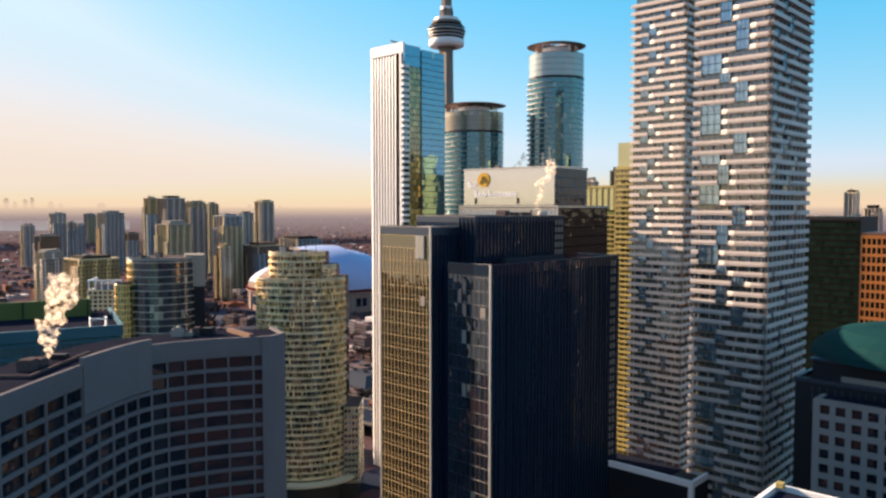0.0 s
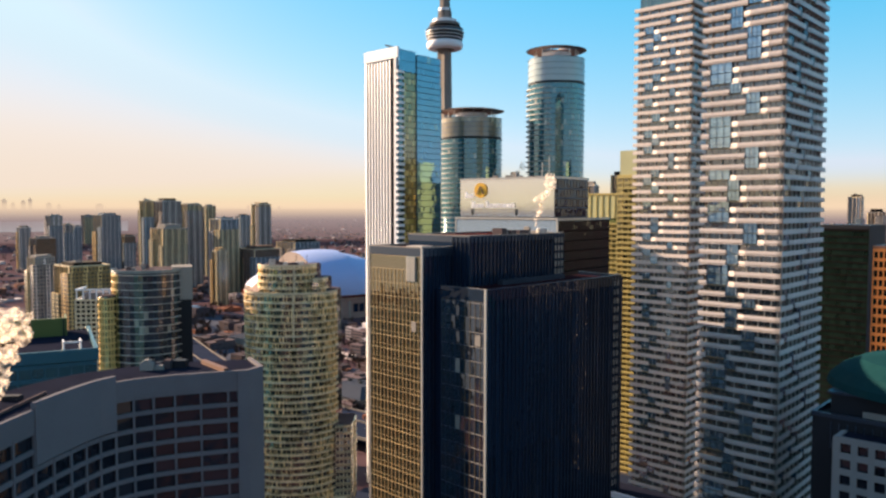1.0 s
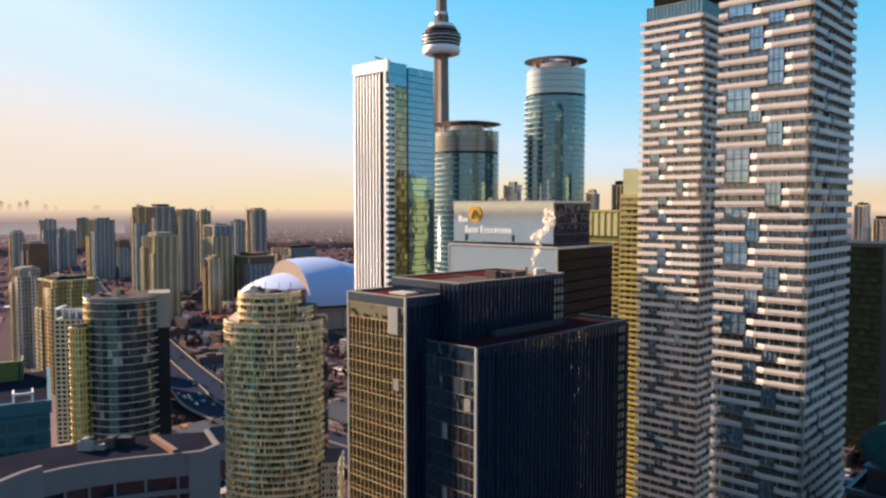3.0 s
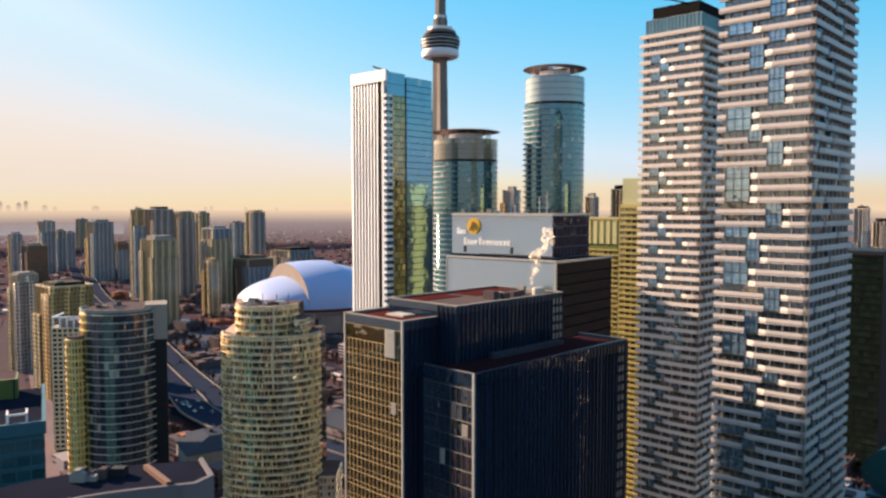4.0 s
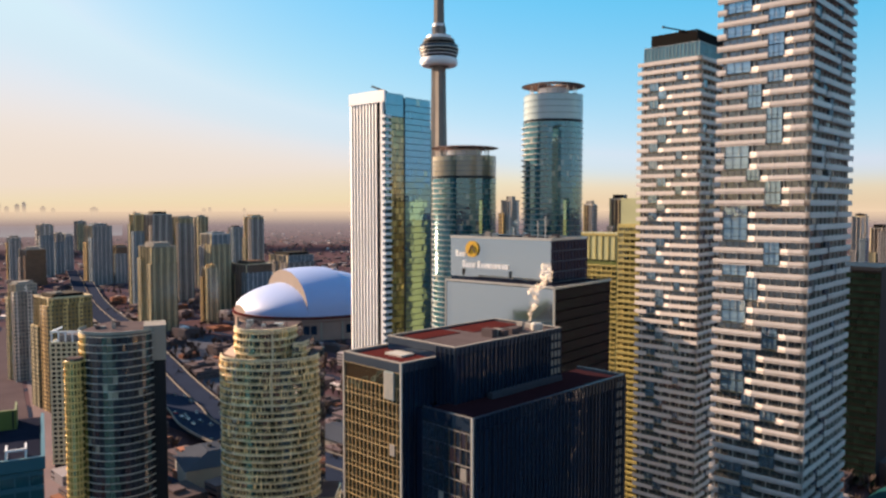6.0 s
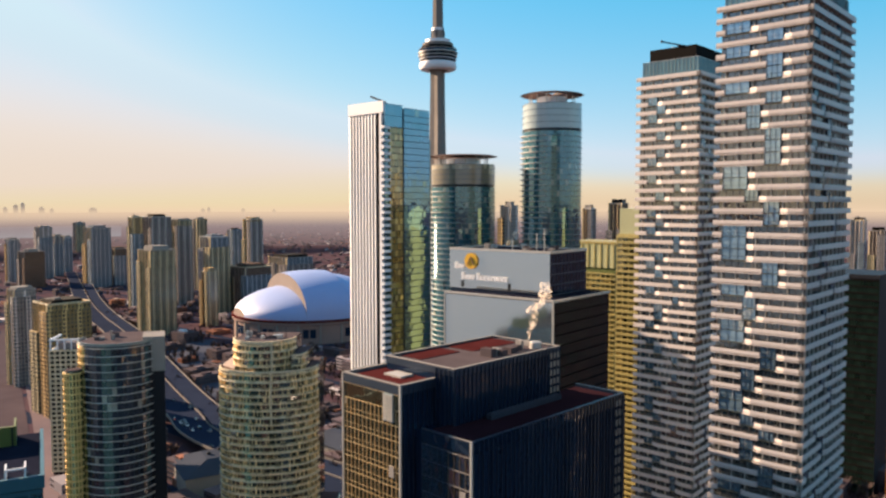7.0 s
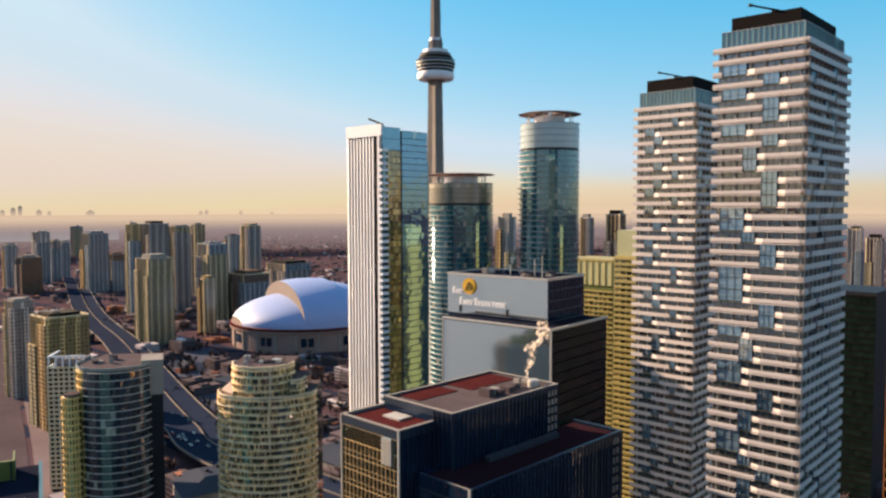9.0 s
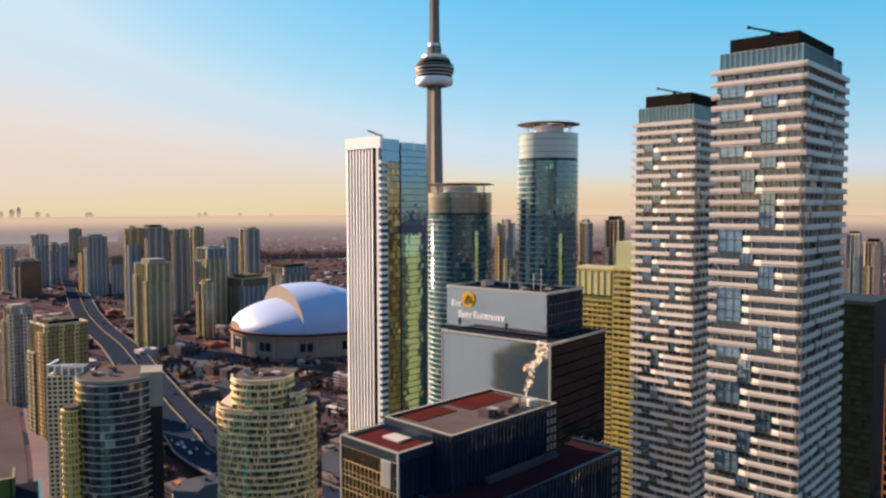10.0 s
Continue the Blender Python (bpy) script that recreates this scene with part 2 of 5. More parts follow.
BARE_TREES = paint("bare_trees", (0.062, 0.047, 0.045), 0.95, big=0.02, fine=0.5, amount=0.4, island=True, rnd=0.35, ior=1.02)
STEAM, _n, _l, _p = nodes_of("steam")
_g = _n.new("ShaderNodeNewGeometry")
_k = _n.new("ShaderNodeMapRange")
_k.inputs["From Min"].default_value, _k.inputs["From Max"].default_value = 0.42, 0.66
_k.inputs["To Min"].default_value, _k.inputs["To Max"].default_value = 0.0, 0.40
_l.new(noise_node(_n, _l, _g.outputs["Position"], 0.75, 5), _k.inputs["Value"])
_d, _t, _x, _m, _o = (_n.new("ShaderNode" + k) for k in ("BsdfDiffuse", "BsdfTranslucent", "BsdfTransparent", "MixShader", "MixShader"))
_d.inputs["Color"].default_value = _t.inputs["Color"].default_value = (1.0, 0.90, 0.78, 1)
_m.inputs[0].default_value = 0.7
_l.new(_d.outputs[0], _m.inputs[1])
_l.new(_t.outputs[0], _m.inputs[2])
_l.new(_k.outputs[0], _o.inputs[0])
_l.new(_x.outputs[0], _o.inputs[1])
_l.new(_m.outputs[0], _o.inputs[2])
_l.new(_o.outputs[0], _n["Material Output"].inputs["Surface"])

CAR_PAINTS = [paint("car_" + k, c, 0.25, amount=0.1) for k, c in (("white", (0.7, 0.7, 0.7)), ("grey", (0.2, 0.2, 0.21)), ("black", (0.02, 0.02, 0.022)), ("red", (0.35, 0.03, 0.03)))]

GLASS_DARK = glazing("navy_glass", (0.007, 0.018, 0.040), 1.5, wave=0.012, blinds=0.0)
GLASS_GOLD = glazing("bronze_glass", (0.052, 0.033, 0.011), 5.2, rnd=0.5, wave=0.006, blinds=0.0, coat=(1.0, 0.84, 0.56))
GLASS_MIRROR = glazing("blue_mirror_glass", (0.010, 0.018, 0.034), 2.3, wave=0.004, blinds=0.02, rnd=0.8)
JOINED_MIRROR = glazing("blue_mirror_glass_lower", (0.010, 0.018, 0.034), 2.3, wave=0.004, blinds=0.02, rnd=0.8, island=True)
# Base colour lightened for the sky that the sign office front mirrors.
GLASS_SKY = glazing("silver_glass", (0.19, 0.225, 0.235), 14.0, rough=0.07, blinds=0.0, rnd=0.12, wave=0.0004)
GLASS_CROWN = glazing("crown_glass", (0.09, 0.20, 0.23), 2.0, blinds=0.0, rnd=0.3)
GLASS_RECESS = glazing("recess_glass", (0.42, 0.44, 0.50), 4.0, blinds=0.4, rnd=1.5, drawn=(0.88, 0.80, 0.74))
JOINED_RECESS = glazing("recess_glass_lower", (0.42, 0.44, 0.50), 4.0, blinds=0.4, rnd=1.5, drawn=(0.88, 0.80, 0.74), island=True)
GLASS_AZURE = glazing("azure_glass", (0.15, 0.225, 0.28), 4.6, blinds=0.12, rnd=0.9, coat=(0.75, 0.92, 1.0))
GLASS_OLIVE = glazing("olive_glass", (0.13, 0.115, 0.05), 2.6, coat=(1.0, 0.86, 0.58), blinds=0.25, rnd=1.0, drawn=(0.40, 0.33, 0.14))
JOINED_OLIVE = glazing("olive_glass_lower", (0.22, 0.20, 0.06), 2.6, blinds=0.2, rnd=1.0, drawn=(0.40, 0.33, 0.14), island=True)
GLASS_TEAL = glazing("teal_glass", (0.018, 0.080, 0.105), 2.5, coat=(0.6, 0.93, 1.0), wave=0.004, blinds=0.03, rnd=0.3)
GLASS_RIVER = glazing("river_glass", (0.020, 0.085, 0.16), 3.7, blinds=0.03, rnd=0.9, wave=0.004, coat=(0.46, 0.80, 1.0), drawn=(0.30, 0.30, 0.16))
JOINED_TEAL = glazing("teal_glass_lower", (0.018, 0.080, 0.105), 2.5, coat=(0.6, 0.93, 1.0), wave=0.004, blinds=0.03, rnd=0.3, island=True)
GLASS_DEEP = glazing("deep_teal_glass", (0.028, 0.032, 0.046), 1.8, blinds=0.04, wave=0.012, coat=(1.0, 0.93, 0.9))
JOINED_DEEP = glazing("deep_teal_glass_lower", (0.028, 0.032, 0.046), 1.8, blinds=0.04, wave=0.012, coat=(1.0, 0.93, 0.9), island=True)
# Panes of the same condo: gold light put into base and blind colours.
GLASS_SUNLIT = glazing("sunlit_glass", (0.17, 0.13, 0.06), 3.6, coat=(1.0, 0.9, 0.66), blinds=0.4, rnd=1.4, drawn=(0.95, 0.78, 0.47))
JOINED_SUNLIT = glazing("sunlit_glass_lower", (0.17, 0.13, 0.06), 3.6, coat=(1.0, 0.9, 0.66), blinds=0.4, rnd=1.4, drawn=(0.95, 0.78, 0.47), island=True)
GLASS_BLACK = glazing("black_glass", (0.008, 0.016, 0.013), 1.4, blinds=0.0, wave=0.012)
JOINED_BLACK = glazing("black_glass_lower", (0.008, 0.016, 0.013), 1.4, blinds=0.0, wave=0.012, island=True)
GLASS_GREEN = glazing("green_glass", (0.06, 0.055, 0.03), 2.6)
GLASS_CONDO = glazing("condo_glass", (0.055, 0.06, 0.052), 2.6, blinds=0.1)
GLASS_HOTEL = glazing("hotel_glass", (0.012, 0.015, 0.024), 1.6, blinds=0.015)
JOINED_GOLD = glazing("bronze_glass_lower", (0.052, 0.033, 0.011), 5.2, rnd=0.5, wave=0.006, blinds=0.0, island=True, coat=(1.0, 0.84, 0.56))
JOINED_CONDO = glazing("condo_glass_lower", (0.04, 0.06, 0.06), 2.6, blinds=0.1, island=True)

HOUSES = far_facade("low_houses", (0.098, 0.074, 0.080), (0.026, 0.027, 0.036), 3.2, 2.6, 0.5, 0.45, True, 0.9, ((0.62, (0.20, 0.085, 0.055)), (0.76, (0.30, 0.27, 0.29)), (0.95, (0.55, 0.50, 0.50))))


# building helpers
def mesh_of(name, bm, material):
    me = bpy.data.meshes.new(name)
    bm.to_mesh(me)
    bm.free()
    me.materials.append(material)
    return me


def part(name, bm, material, parent, label="", kind=""):
    ob = new(name, mesh_of(name, bm, material))
    ob.parent = parent
    return tagged(ob, label, kind=kind)


def thing(name, label, category, m, group="", kind=""):
    ob = new(name)
    ob.matrix_basis = m
    return tagged(ob, label, category, group, kind)


def box(bm, x0, x1, y0, y1, z0, z1, m=None):
    v = [bm.verts.new((x, y, z)) for z in (z0, z1) for x, y in ((x0, y0), (x1, y0), (x1, y1), (x0, y1))]
    for f in ((3, 2, 1, 0), (4, 5, 6, 7), (0, 1, 5, 4), (1, 2, 6, 5), (2, 3, 7, 6), (3, 0, 4, 7)):
        bm.faces.new([v[i] for i in f])
    if m is not None:
        for k in v:
            k.co = m @ k.co
    return bm


def boxes(*rows):
    bm = bmesh.new()
    for r in rows:
        box(bm, *r)
    return bm


def prism(bm, pts, z0, z1, scale=1.0):
    """A closed outline, counter-clockwise, drawn up from z0 to z1."""
    lo = [bm.verts.new((x, y, z0)) for x, y in pts]
    hi = [bm.verts.new((x * scale, y * scale, z1)) for x, y in pts]
    k = len(pts)
    for i in range(k):
        j = (i + 1) % k
        bm.faces.new((lo[i], lo[j], hi[j], hi[i]))
    bm.faces.new(hi)
    bm.faces.new(lo[::-1])
    return bm


def turned(bm, profile, k=48, cap=True):
    """A profile of (radius, z) turned round the z axis."""
    rings = [[bm.verts.new((r * math.cos(2 * math.pi * i / k), r * math.sin(2 * math.pi * i / k), z)) for i in range(k)] for r, z in profile]
    for a, b in zip(rings, rings[1:]):
        for i in range(k):
            bm.faces.new((a[i], a[(i + 1) % k], b[(i + 1) % k], b[i]))
    if cap:
        bm.faces.new(rings[0][::-1])
        bm.faces.new(rings[-1])
    return bm


CUBES = {}


def cube(material):
    """One unit cube a material, standing on its base's centre, shared by all alike pieces."""
    if material.name not in CUBES:
        CUBES[material.name] = mesh_of("piece_" + material.name, boxes((-0.5, 0.5, -0.5, 0.5, 0, 1)), material)
    return CUBES[material.name]


def piece(name, material, parent, m, size):
    ob = bpy.data.objects.new(name, cube(material))
    scene.collection.objects.link(ob)
    ob.parent = parent
    ob.matrix_basis = m @ Matrix.Diagonal((*size, 1))
    return ob


def offset_line(pts, d):
    """An open or closed run of points moved outwards (to its right) by d."""
    closed = pts[0] == pts[-1]
    out = []
    k = len(pts)
    for i in range(k):
        a = Vector(pts[i - 1]) if i else (Vector(pts[-2]) if closed else None)
        c = Vector(pts[i + 1]) if i < k - 1 else (Vector(pts[1]) if closed else None)
        p = Vector(pts[i])
        ns = []
        for s, e in ((a, p), (p, c)):
            if s is not None and e is not None and (e - s).length > 1e-6:
                t = (e - s).normalized()
                ns.append(Vector((t.y, -t.x)))
        nn = sum(ns, Vector((0, 0))) / len(ns)
        out.append(tuple(p + nn * (d / max(0.35, nn.length_squared))))
    return out


def ribbon(bm, pts, inner, outer, z0, z1):
    """A band that follows the run of points, from inner to outer metres off it."""
    a, b = offset_line(pts, inner), offset_line(pts, outer)
    rows = [[bm.verts.new((*p, z)) for p in q] for q, z in ((a, z0), (b, z0), (b, z1), (a, z1))]
    for r0, r1 in zip(rows, rows[1:] + rows[:1]):
        for i in range(len(pts) - 1):
            bm.faces.new((r0[i], r0[i + 1], r1[i + 1], r1[i]))
    if pts[0] != pts[-1]:
        for i in (0, -1):
            bm.faces.new([r[i] for r in rows] if i == 0 else [r[i] for r in rows][::-1])
    return bm


def arc(cx, cy, r, a0, a1, k, ry=None):
    return [(cx + r * math.cos(radians(a0 + (a1 - a0) * i / k)), cy + (ry or r) * math.sin(radians(a0 + (a1 - a0) * i / k))) for i in range(k + 1)]


def stations(pts, bay):
    """Places along a run of points: the middle, the angle and the width of each bay."""
    out = []
    for a, b in zip(pts, pts[1:]):
        a, b = Vector(a), Vector(b)
        run = (b - a).length
        k = max(1, round(run / bay))
        for i in range(k):
            out.append((a.lerp(b, (i + 0.5) / k), math.atan2(b.y - a.y, b.x - a.x), run / k))
    return out


def clad(parent, pts, z0, floors, pitch, bay, pane_mat, rest_mat, band_mat, band_h=0.5, band_out=0.12, mull_mat=None, mull_w=0.12,
         mull_out=0.1, most=120, tilt=0.25, seed=1, inset=0.0, band_name="floor_band", skip=0.0, panels=False):
    """Floors of panes with a band a floor and upright mullions, on the run of points (walked with the outside on the right)."""
    rng = random.Random(seed)
    band = mesh_of(band_name, ribbon(bmesh.new(), pts, -0.3, band_out, 0, band_h), band_mat)
    if panels:
        many = bmesh.new()
        for f in range(floors + 1):
            for c, ang, w in stations(pts, bay):
                m = Matrix.Translation((c.x, c.y, z0 + f * pitch - band_h)) @ Matrix.Rotation(ang, 4, "Z") @ Matrix.Rotation(radians(rng.gauss(0, 1.5)), 4, "X")
                box(many, -w * 0.47, w * 0.47, -band_out, -band_out + 0.1, 0, band_h, m)
        part(band_name + "_rest", many, band_mat, parent, kind="stuff")
    for f in range(0 if panels else floors + 1):
        ob = bpy.data.objects.new(band_name, band)
        scene.collection.objects.link(ob)
        ob.parent, ob.matrix_basis = parent, pose(0, 0, z0 + f * pitch - band_h)
    st = stations(pts, bay)
    rest = bmesh.new()
    made = 0
    for f in reversed(range(floors)):
        for c, ang, w in st:
            z = z0 + f * pitch
            h = pitch - band_h
            nudge = Matrix.Rotation(radians(rng.gauss(0, tilt)), 4, "Z") @ Matrix.Rotation(radians(rng.gauss(0, tilt)), 4, "X")
            off = Vector((math.sin(ang), -math.cos(ang))) * (-0.12 - inset)
            m = Matrix.Translation((c.x + off.x, c.y + off.y, z)) @ Matrix.Rotation(ang, 4, "Z") @ nudge
            if rng.random() < skip:
                continue
            if made < most:
                piece("pane", pane_mat, parent, m, (w, 0.1, h))
                made += 1
            else:
                box(rest, -w / 2, w / 2, -0.05, 0.05, 0, h, m)
    if rest.verts:
        part("pane_rest", rest, rest_mat, parent, kind="stuff")
    else:
        rest.free()
    if mull_mat:
        for a, b in zip(pts, pts[1:]):
            a, b = Vector(a), Vector(b)
            ang, run = math.atan2(b.y - a.y, b.x - a.x), (b - a).length
            k = max(1, round(run / bay))
            for i in range(k):
                c = a.lerp(b, i / k)
                piece("mullion", mull_mat, parent, Matrix.Translation((c.x, c.y, z0)) @ Matrix.Rotation(ang, 4, "Z"), (mull_w, 2 * mull_out + 0.02, floors * pitch))


GRID = -43.0                          # the street grid's turn


def at_corner(x, y, turn=GRID):
    return pose(x, y, 0, 0, 0, turn)


def wedge(bm, x0, x1, y0, y1, z0, z1, m):
    """An upright pier whose face is splayed: thin at x0, proud at x1."""
    lo, hi = ([bm.verts.new(m @ Vector((x, y, z))) for x, y in ((x0, y1), (x0, y1 - 0.1), (x1 - 0.1, y0), (x1, y0 + 0.1), (x1, y1))] for z in (z0, z1))
    for i in range(5):
        bm.faces.new((lo[i], lo[(i + 1) % 5], hi[(i + 1) % 5], hi[i]))
    bm.faces.new(hi)
    bm.faces.new(lo[::-1])
    return bm


def rooftop_clutter(parent, x0, x1, y0, y1, z, count, seed, mats=None):
    rng = random.Random(seed)
    for i in range(count):
        w, d, h = rng.uniform(1.0, 4.0), rng.uniform(1.0, 3.0), rng.uniform(0.6, 2.4)
        cx, cy = rng.uniform(x0 + w, x1 - w), rng.uniform(y0 + d, y1 - d)
        bm = boxes((cx - w / 2, cx + w / 2, cy - d / 2, cy + d / 2, z, z + h), (cx - w / 2 + 0.15, cx + w / 2 - 0.15, cy - d / 2 + 0.15, cy + d / 2 - 0.15, z + h, z + h + 0.12))
        part("roof_unit", bm, rng.choice(mats or (CONCRETE, BRIGHT, ROOF)), parent)


# ground, lake and streets
def land(r):
    return 138.0 * max(0.0, (r - 2000.0) / 2900.0) ** 1.6


def ring_sheet(name, a0, a1, ka, radii, lift, material, label, category, inner=None):
    bm = bmesh.new()
    rows = []
    for r in radii:
        row = []
        for i in range(ka + 1):
            a = radians(a0 + (a1 - a0) * i / ka)
            row.append(bm.verts.new((r * math.sin(a), r * math.cos(a), land(r) + lift)))
        rows.append(row)
    for p, q in zip(rows, rows[1:]):
        for i in range(ka):
            bm.faces.new((p[i], q[i], q[i + 1], p[i + 1]))
    bmesh.ops.remove_doubles(bm, verts=bm.verts, dist=0.01)
    bmesh.ops.recalc_face_normals(bm, faces=bm.faces)
    ob = new(name, mesh_of(name, bm, material))
    return tagged(ob, label, category, kind="structure")


ring_sheet("ground", 0, 360, 120, [1, 150, 400, 900, 1500, 2000] + [2000 + 145 * i for i in range(1, 21)], 0, GROUND,
           "dark brown winter city ground reaching the horizon", "ground")
ring_sheet("water", -45, -22.6, 40, [3480, 3600, 3700, 3800, 3900, 4050], 0.6, WATER, "pale lake water shining under the evening sky", "lake")
ring_sheet("water", -150, -45, 60, [420, 600, 900, 1500, 2000, 2500, 3000, 3500, 4000, 4400], 0.5, WATER, "open lake water glittering in low sun", "lake")


def haze_veil():
    """A glowing see-through sheet painted as haze along the horizon, and pale far towers behind it."""
    m, n, l, p = nodes_of("haze_glow")
    g = n.new("ShaderNodeNewGeometry")
    s = n.new("ShaderNodeSeparateXYZ")
    l.new(g.outputs["Position"], s.inputs[0])

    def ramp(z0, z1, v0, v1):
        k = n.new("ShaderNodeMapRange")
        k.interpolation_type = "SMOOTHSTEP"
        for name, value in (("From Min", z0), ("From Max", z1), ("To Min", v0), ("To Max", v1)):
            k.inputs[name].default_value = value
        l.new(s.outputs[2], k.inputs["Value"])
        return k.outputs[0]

    # Haze put in as emission, thickest at the horizon, clear above and below.
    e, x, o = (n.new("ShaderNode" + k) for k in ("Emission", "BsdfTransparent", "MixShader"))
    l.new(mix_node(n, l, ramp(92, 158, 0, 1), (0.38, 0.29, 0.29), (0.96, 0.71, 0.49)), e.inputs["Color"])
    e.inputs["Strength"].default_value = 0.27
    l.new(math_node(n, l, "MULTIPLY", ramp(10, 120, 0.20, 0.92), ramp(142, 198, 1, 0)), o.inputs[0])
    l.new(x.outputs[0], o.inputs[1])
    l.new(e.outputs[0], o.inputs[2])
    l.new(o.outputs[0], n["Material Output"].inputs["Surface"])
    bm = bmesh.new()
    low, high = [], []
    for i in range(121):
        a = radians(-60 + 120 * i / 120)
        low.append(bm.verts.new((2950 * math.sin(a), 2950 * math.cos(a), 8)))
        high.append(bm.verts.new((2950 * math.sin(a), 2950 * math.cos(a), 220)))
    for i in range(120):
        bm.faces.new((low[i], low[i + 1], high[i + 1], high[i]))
    tagged(new("backdrop", mesh_of("backdrop", bm, m)), "glowing see-through sheet painted as mauve haze along the horizon", "horizon", kind="structure")
    # Haze over these towers is put into a lighter wall colour.
    m = paint("hazed_tower_grey", (0.50, 0.40, 0.37), 0.9, amount=0.2, ior=1.02)
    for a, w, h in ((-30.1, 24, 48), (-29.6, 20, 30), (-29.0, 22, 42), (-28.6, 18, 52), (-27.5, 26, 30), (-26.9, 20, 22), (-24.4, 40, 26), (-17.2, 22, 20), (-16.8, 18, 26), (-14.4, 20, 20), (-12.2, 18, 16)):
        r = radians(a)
        t = thing("far_block", "far tower on the horizon, paled with the colour of haze", "tower", pose(4440 * math.sin(r), 4440 * math.cos(r), 96, 0, 0, -a), "towers on the horizon")
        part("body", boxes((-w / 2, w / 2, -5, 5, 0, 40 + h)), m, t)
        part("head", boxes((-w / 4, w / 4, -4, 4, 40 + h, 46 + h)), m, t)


haze_veil()


# the dark glass office tower in the middle, in three volumes
def dark_office():
    t = thing("office_tower", "dark navy glass office tower with golden window bays and stepped roof", "office building", at_corner(12.2, 193.2, -45.0))
    # front block
    part("front_block", boxes((-15.2, -0.3, 0.3, 60.5, 0, 120.3)), GLASS_DARK, t)
    part("front_roof", boxes((-15.0, -0.5, 0.6, 60.2, 120.3, 122.5)), ROOF_MAROON, t)
    clad(t, [(-15.2, 0), (-6.8, 0)], 4.7, 33, 3.6, 1.69, GLASS_MIRROR, JOINED_MIRROR, FIN, 0.12, 0.08, FIN, 0.08, 0.06, most=90, seed=11, tilt=0.4)
    clad(t, [(-6.8, 0), (0, 0)], 4.7, 33, 3.6, 1.69, GLASS_MIRROR, JOINED_MIRROR, CONCRETE, 0.13, 0.1, MULLION, 0.1, 0.05, most=60, seed=13, tilt=0.6)
    rng = random.Random(4)
    for i in range(40):
        piece("fin", FIN, t, pose(0.12, 0.75 + i * 1.52, 0), (0.45, 0.13, 123.0))
        for j in range(3):
            piece("glass_strip", GLASS_DARK, t, pose(-0.12, 1.5 + i * 1.52, j * 40.8) @ pose(0, 0, 0, 0, rng.gauss(0, 0.1), rng.gauss(0, 0.45)), (0.1, 1.4, 40.7))
    part("parapet", ribbon(bmesh.new(), [(-15.2, 0), (0, 0), (0, 60.5), (-15.2, 60.5)], -0.45, 0.15, 120.4, 123.2), GLASS_DARK, t)
    part("coping", ribbon(bmesh.new(), [(-15.2, 0), (0, 0), (0, 60.5), (-15.2, 60.5)], -0.5, 0.2, 123.2, 123.4), FIN, t)
    part("corner_trim", boxes((-0.22, 0.28, -0.22, 0.25, 0, 123.45)), BRIGHT, t)
    # left wing, which stands a little forward
    part("left_wing", boxes((-40.0, -19.3, -2.7, 50.0, 0, 130.6)), GLASS_DARK, t)
    part("recess", boxes((-19.3, -15.2, 2.0, 50.0, 0, 122.0)), GLASS_DARK, t)
    clad(t, [(-40.0, -3.0), (-19.1, -3.0)], 4.5, 34, 3.6, 1.5, GLASS_GOLD, JOINED_GOLD, FRAME, 0.12, 0.1, FRAME, 0.11, 0.1, most=260, seed=12, tilt=0.35)
    clad(t, [(-40.0, -3.0), (-19.1, -3.0)], 126.9, 1, 3.6, 5.2, GLASS_GOLD, GLASS_GOLD, FRAME, 0.12, 0.1, None, most=8, seed=14, tilt=0.1)
    rails = bmesh.new()
    for f in range(34):
        box(rails, -40.0, -19.1, -3.08, -2.9, 5.62 + 3.6 * f, 5.67 + 3.6 * f)
    part("transom_rest", rails, FRAME, t, kind="stuff")
    for i in range(8):
        piece("fin", FIN, t, pose(-19.05, -2.0 + i * 1.52, 0), (0.4, 0.13, 132.4))
    part("corner_trim", boxes((-19.35, -18.9, -3.2, -2.75, 0, 132.9)), BRIGHT, t)
    part("corner_trim", boxes((-40.25, -39.9, -3.2, -2.75, 0, 132.9)), BRIGHT, t)
    part("wing_roof", boxes((-39.7, -19.6, -2.6, 49.6, 130.6, 132.35)), ROOF_RED, t)
    part("parapet", ribbon(bmesh.new(), [(-40.0, 50), (-40.0, -3.0), (-19.1, -3.0), (-19.1, 8.2)], -0.4, 0.12, 130.6, 132.7), FIN, t)
    part("coping", ribbon(bmesh.new(), [(-40.0, 50), (-40.0, -3.0), (-19.1, -3.0), (-19.1, 8.2)], -0.7, 0.16, 132.7, 132.95), CONCRETE, t)
    part("roof_panel", boxes((-32.0, -26.0, 3.4, 7.6, 132.35, 132.8)), BRIGHT, t, "pale rooftop deck panel")
    part("roof_walk", boxes((-39.4, -38.4, -2.2, 48, 132.35, 132.6), (-38.4, -20.0, -2.2, -1.4, 132.35, 132.6)), ROOF, t)
    part("service_panel", boxes((-24.4, -21.2, -3.45, -3.05, 124.0, 130.5)), CROWN_PANEL, t, "pale louvred service panel")
    for i in range(6):
        piece("louvre", SLAB_EDGE, t, pose(-24.2 + i * 0.56, -3.55, 124.2), (0.28, 0.2, 6.1))
    for x, z in ((-22.9, 111.0), (-3.2, 109.4)):
        part("open_window", boxes((x, x + 1.7, -3.25 if x < -10 else -0.25, -3.0 if x < -10 else 0, z, z + 2.6)), CONCRETE, t, "pane with a drawn pale blind")
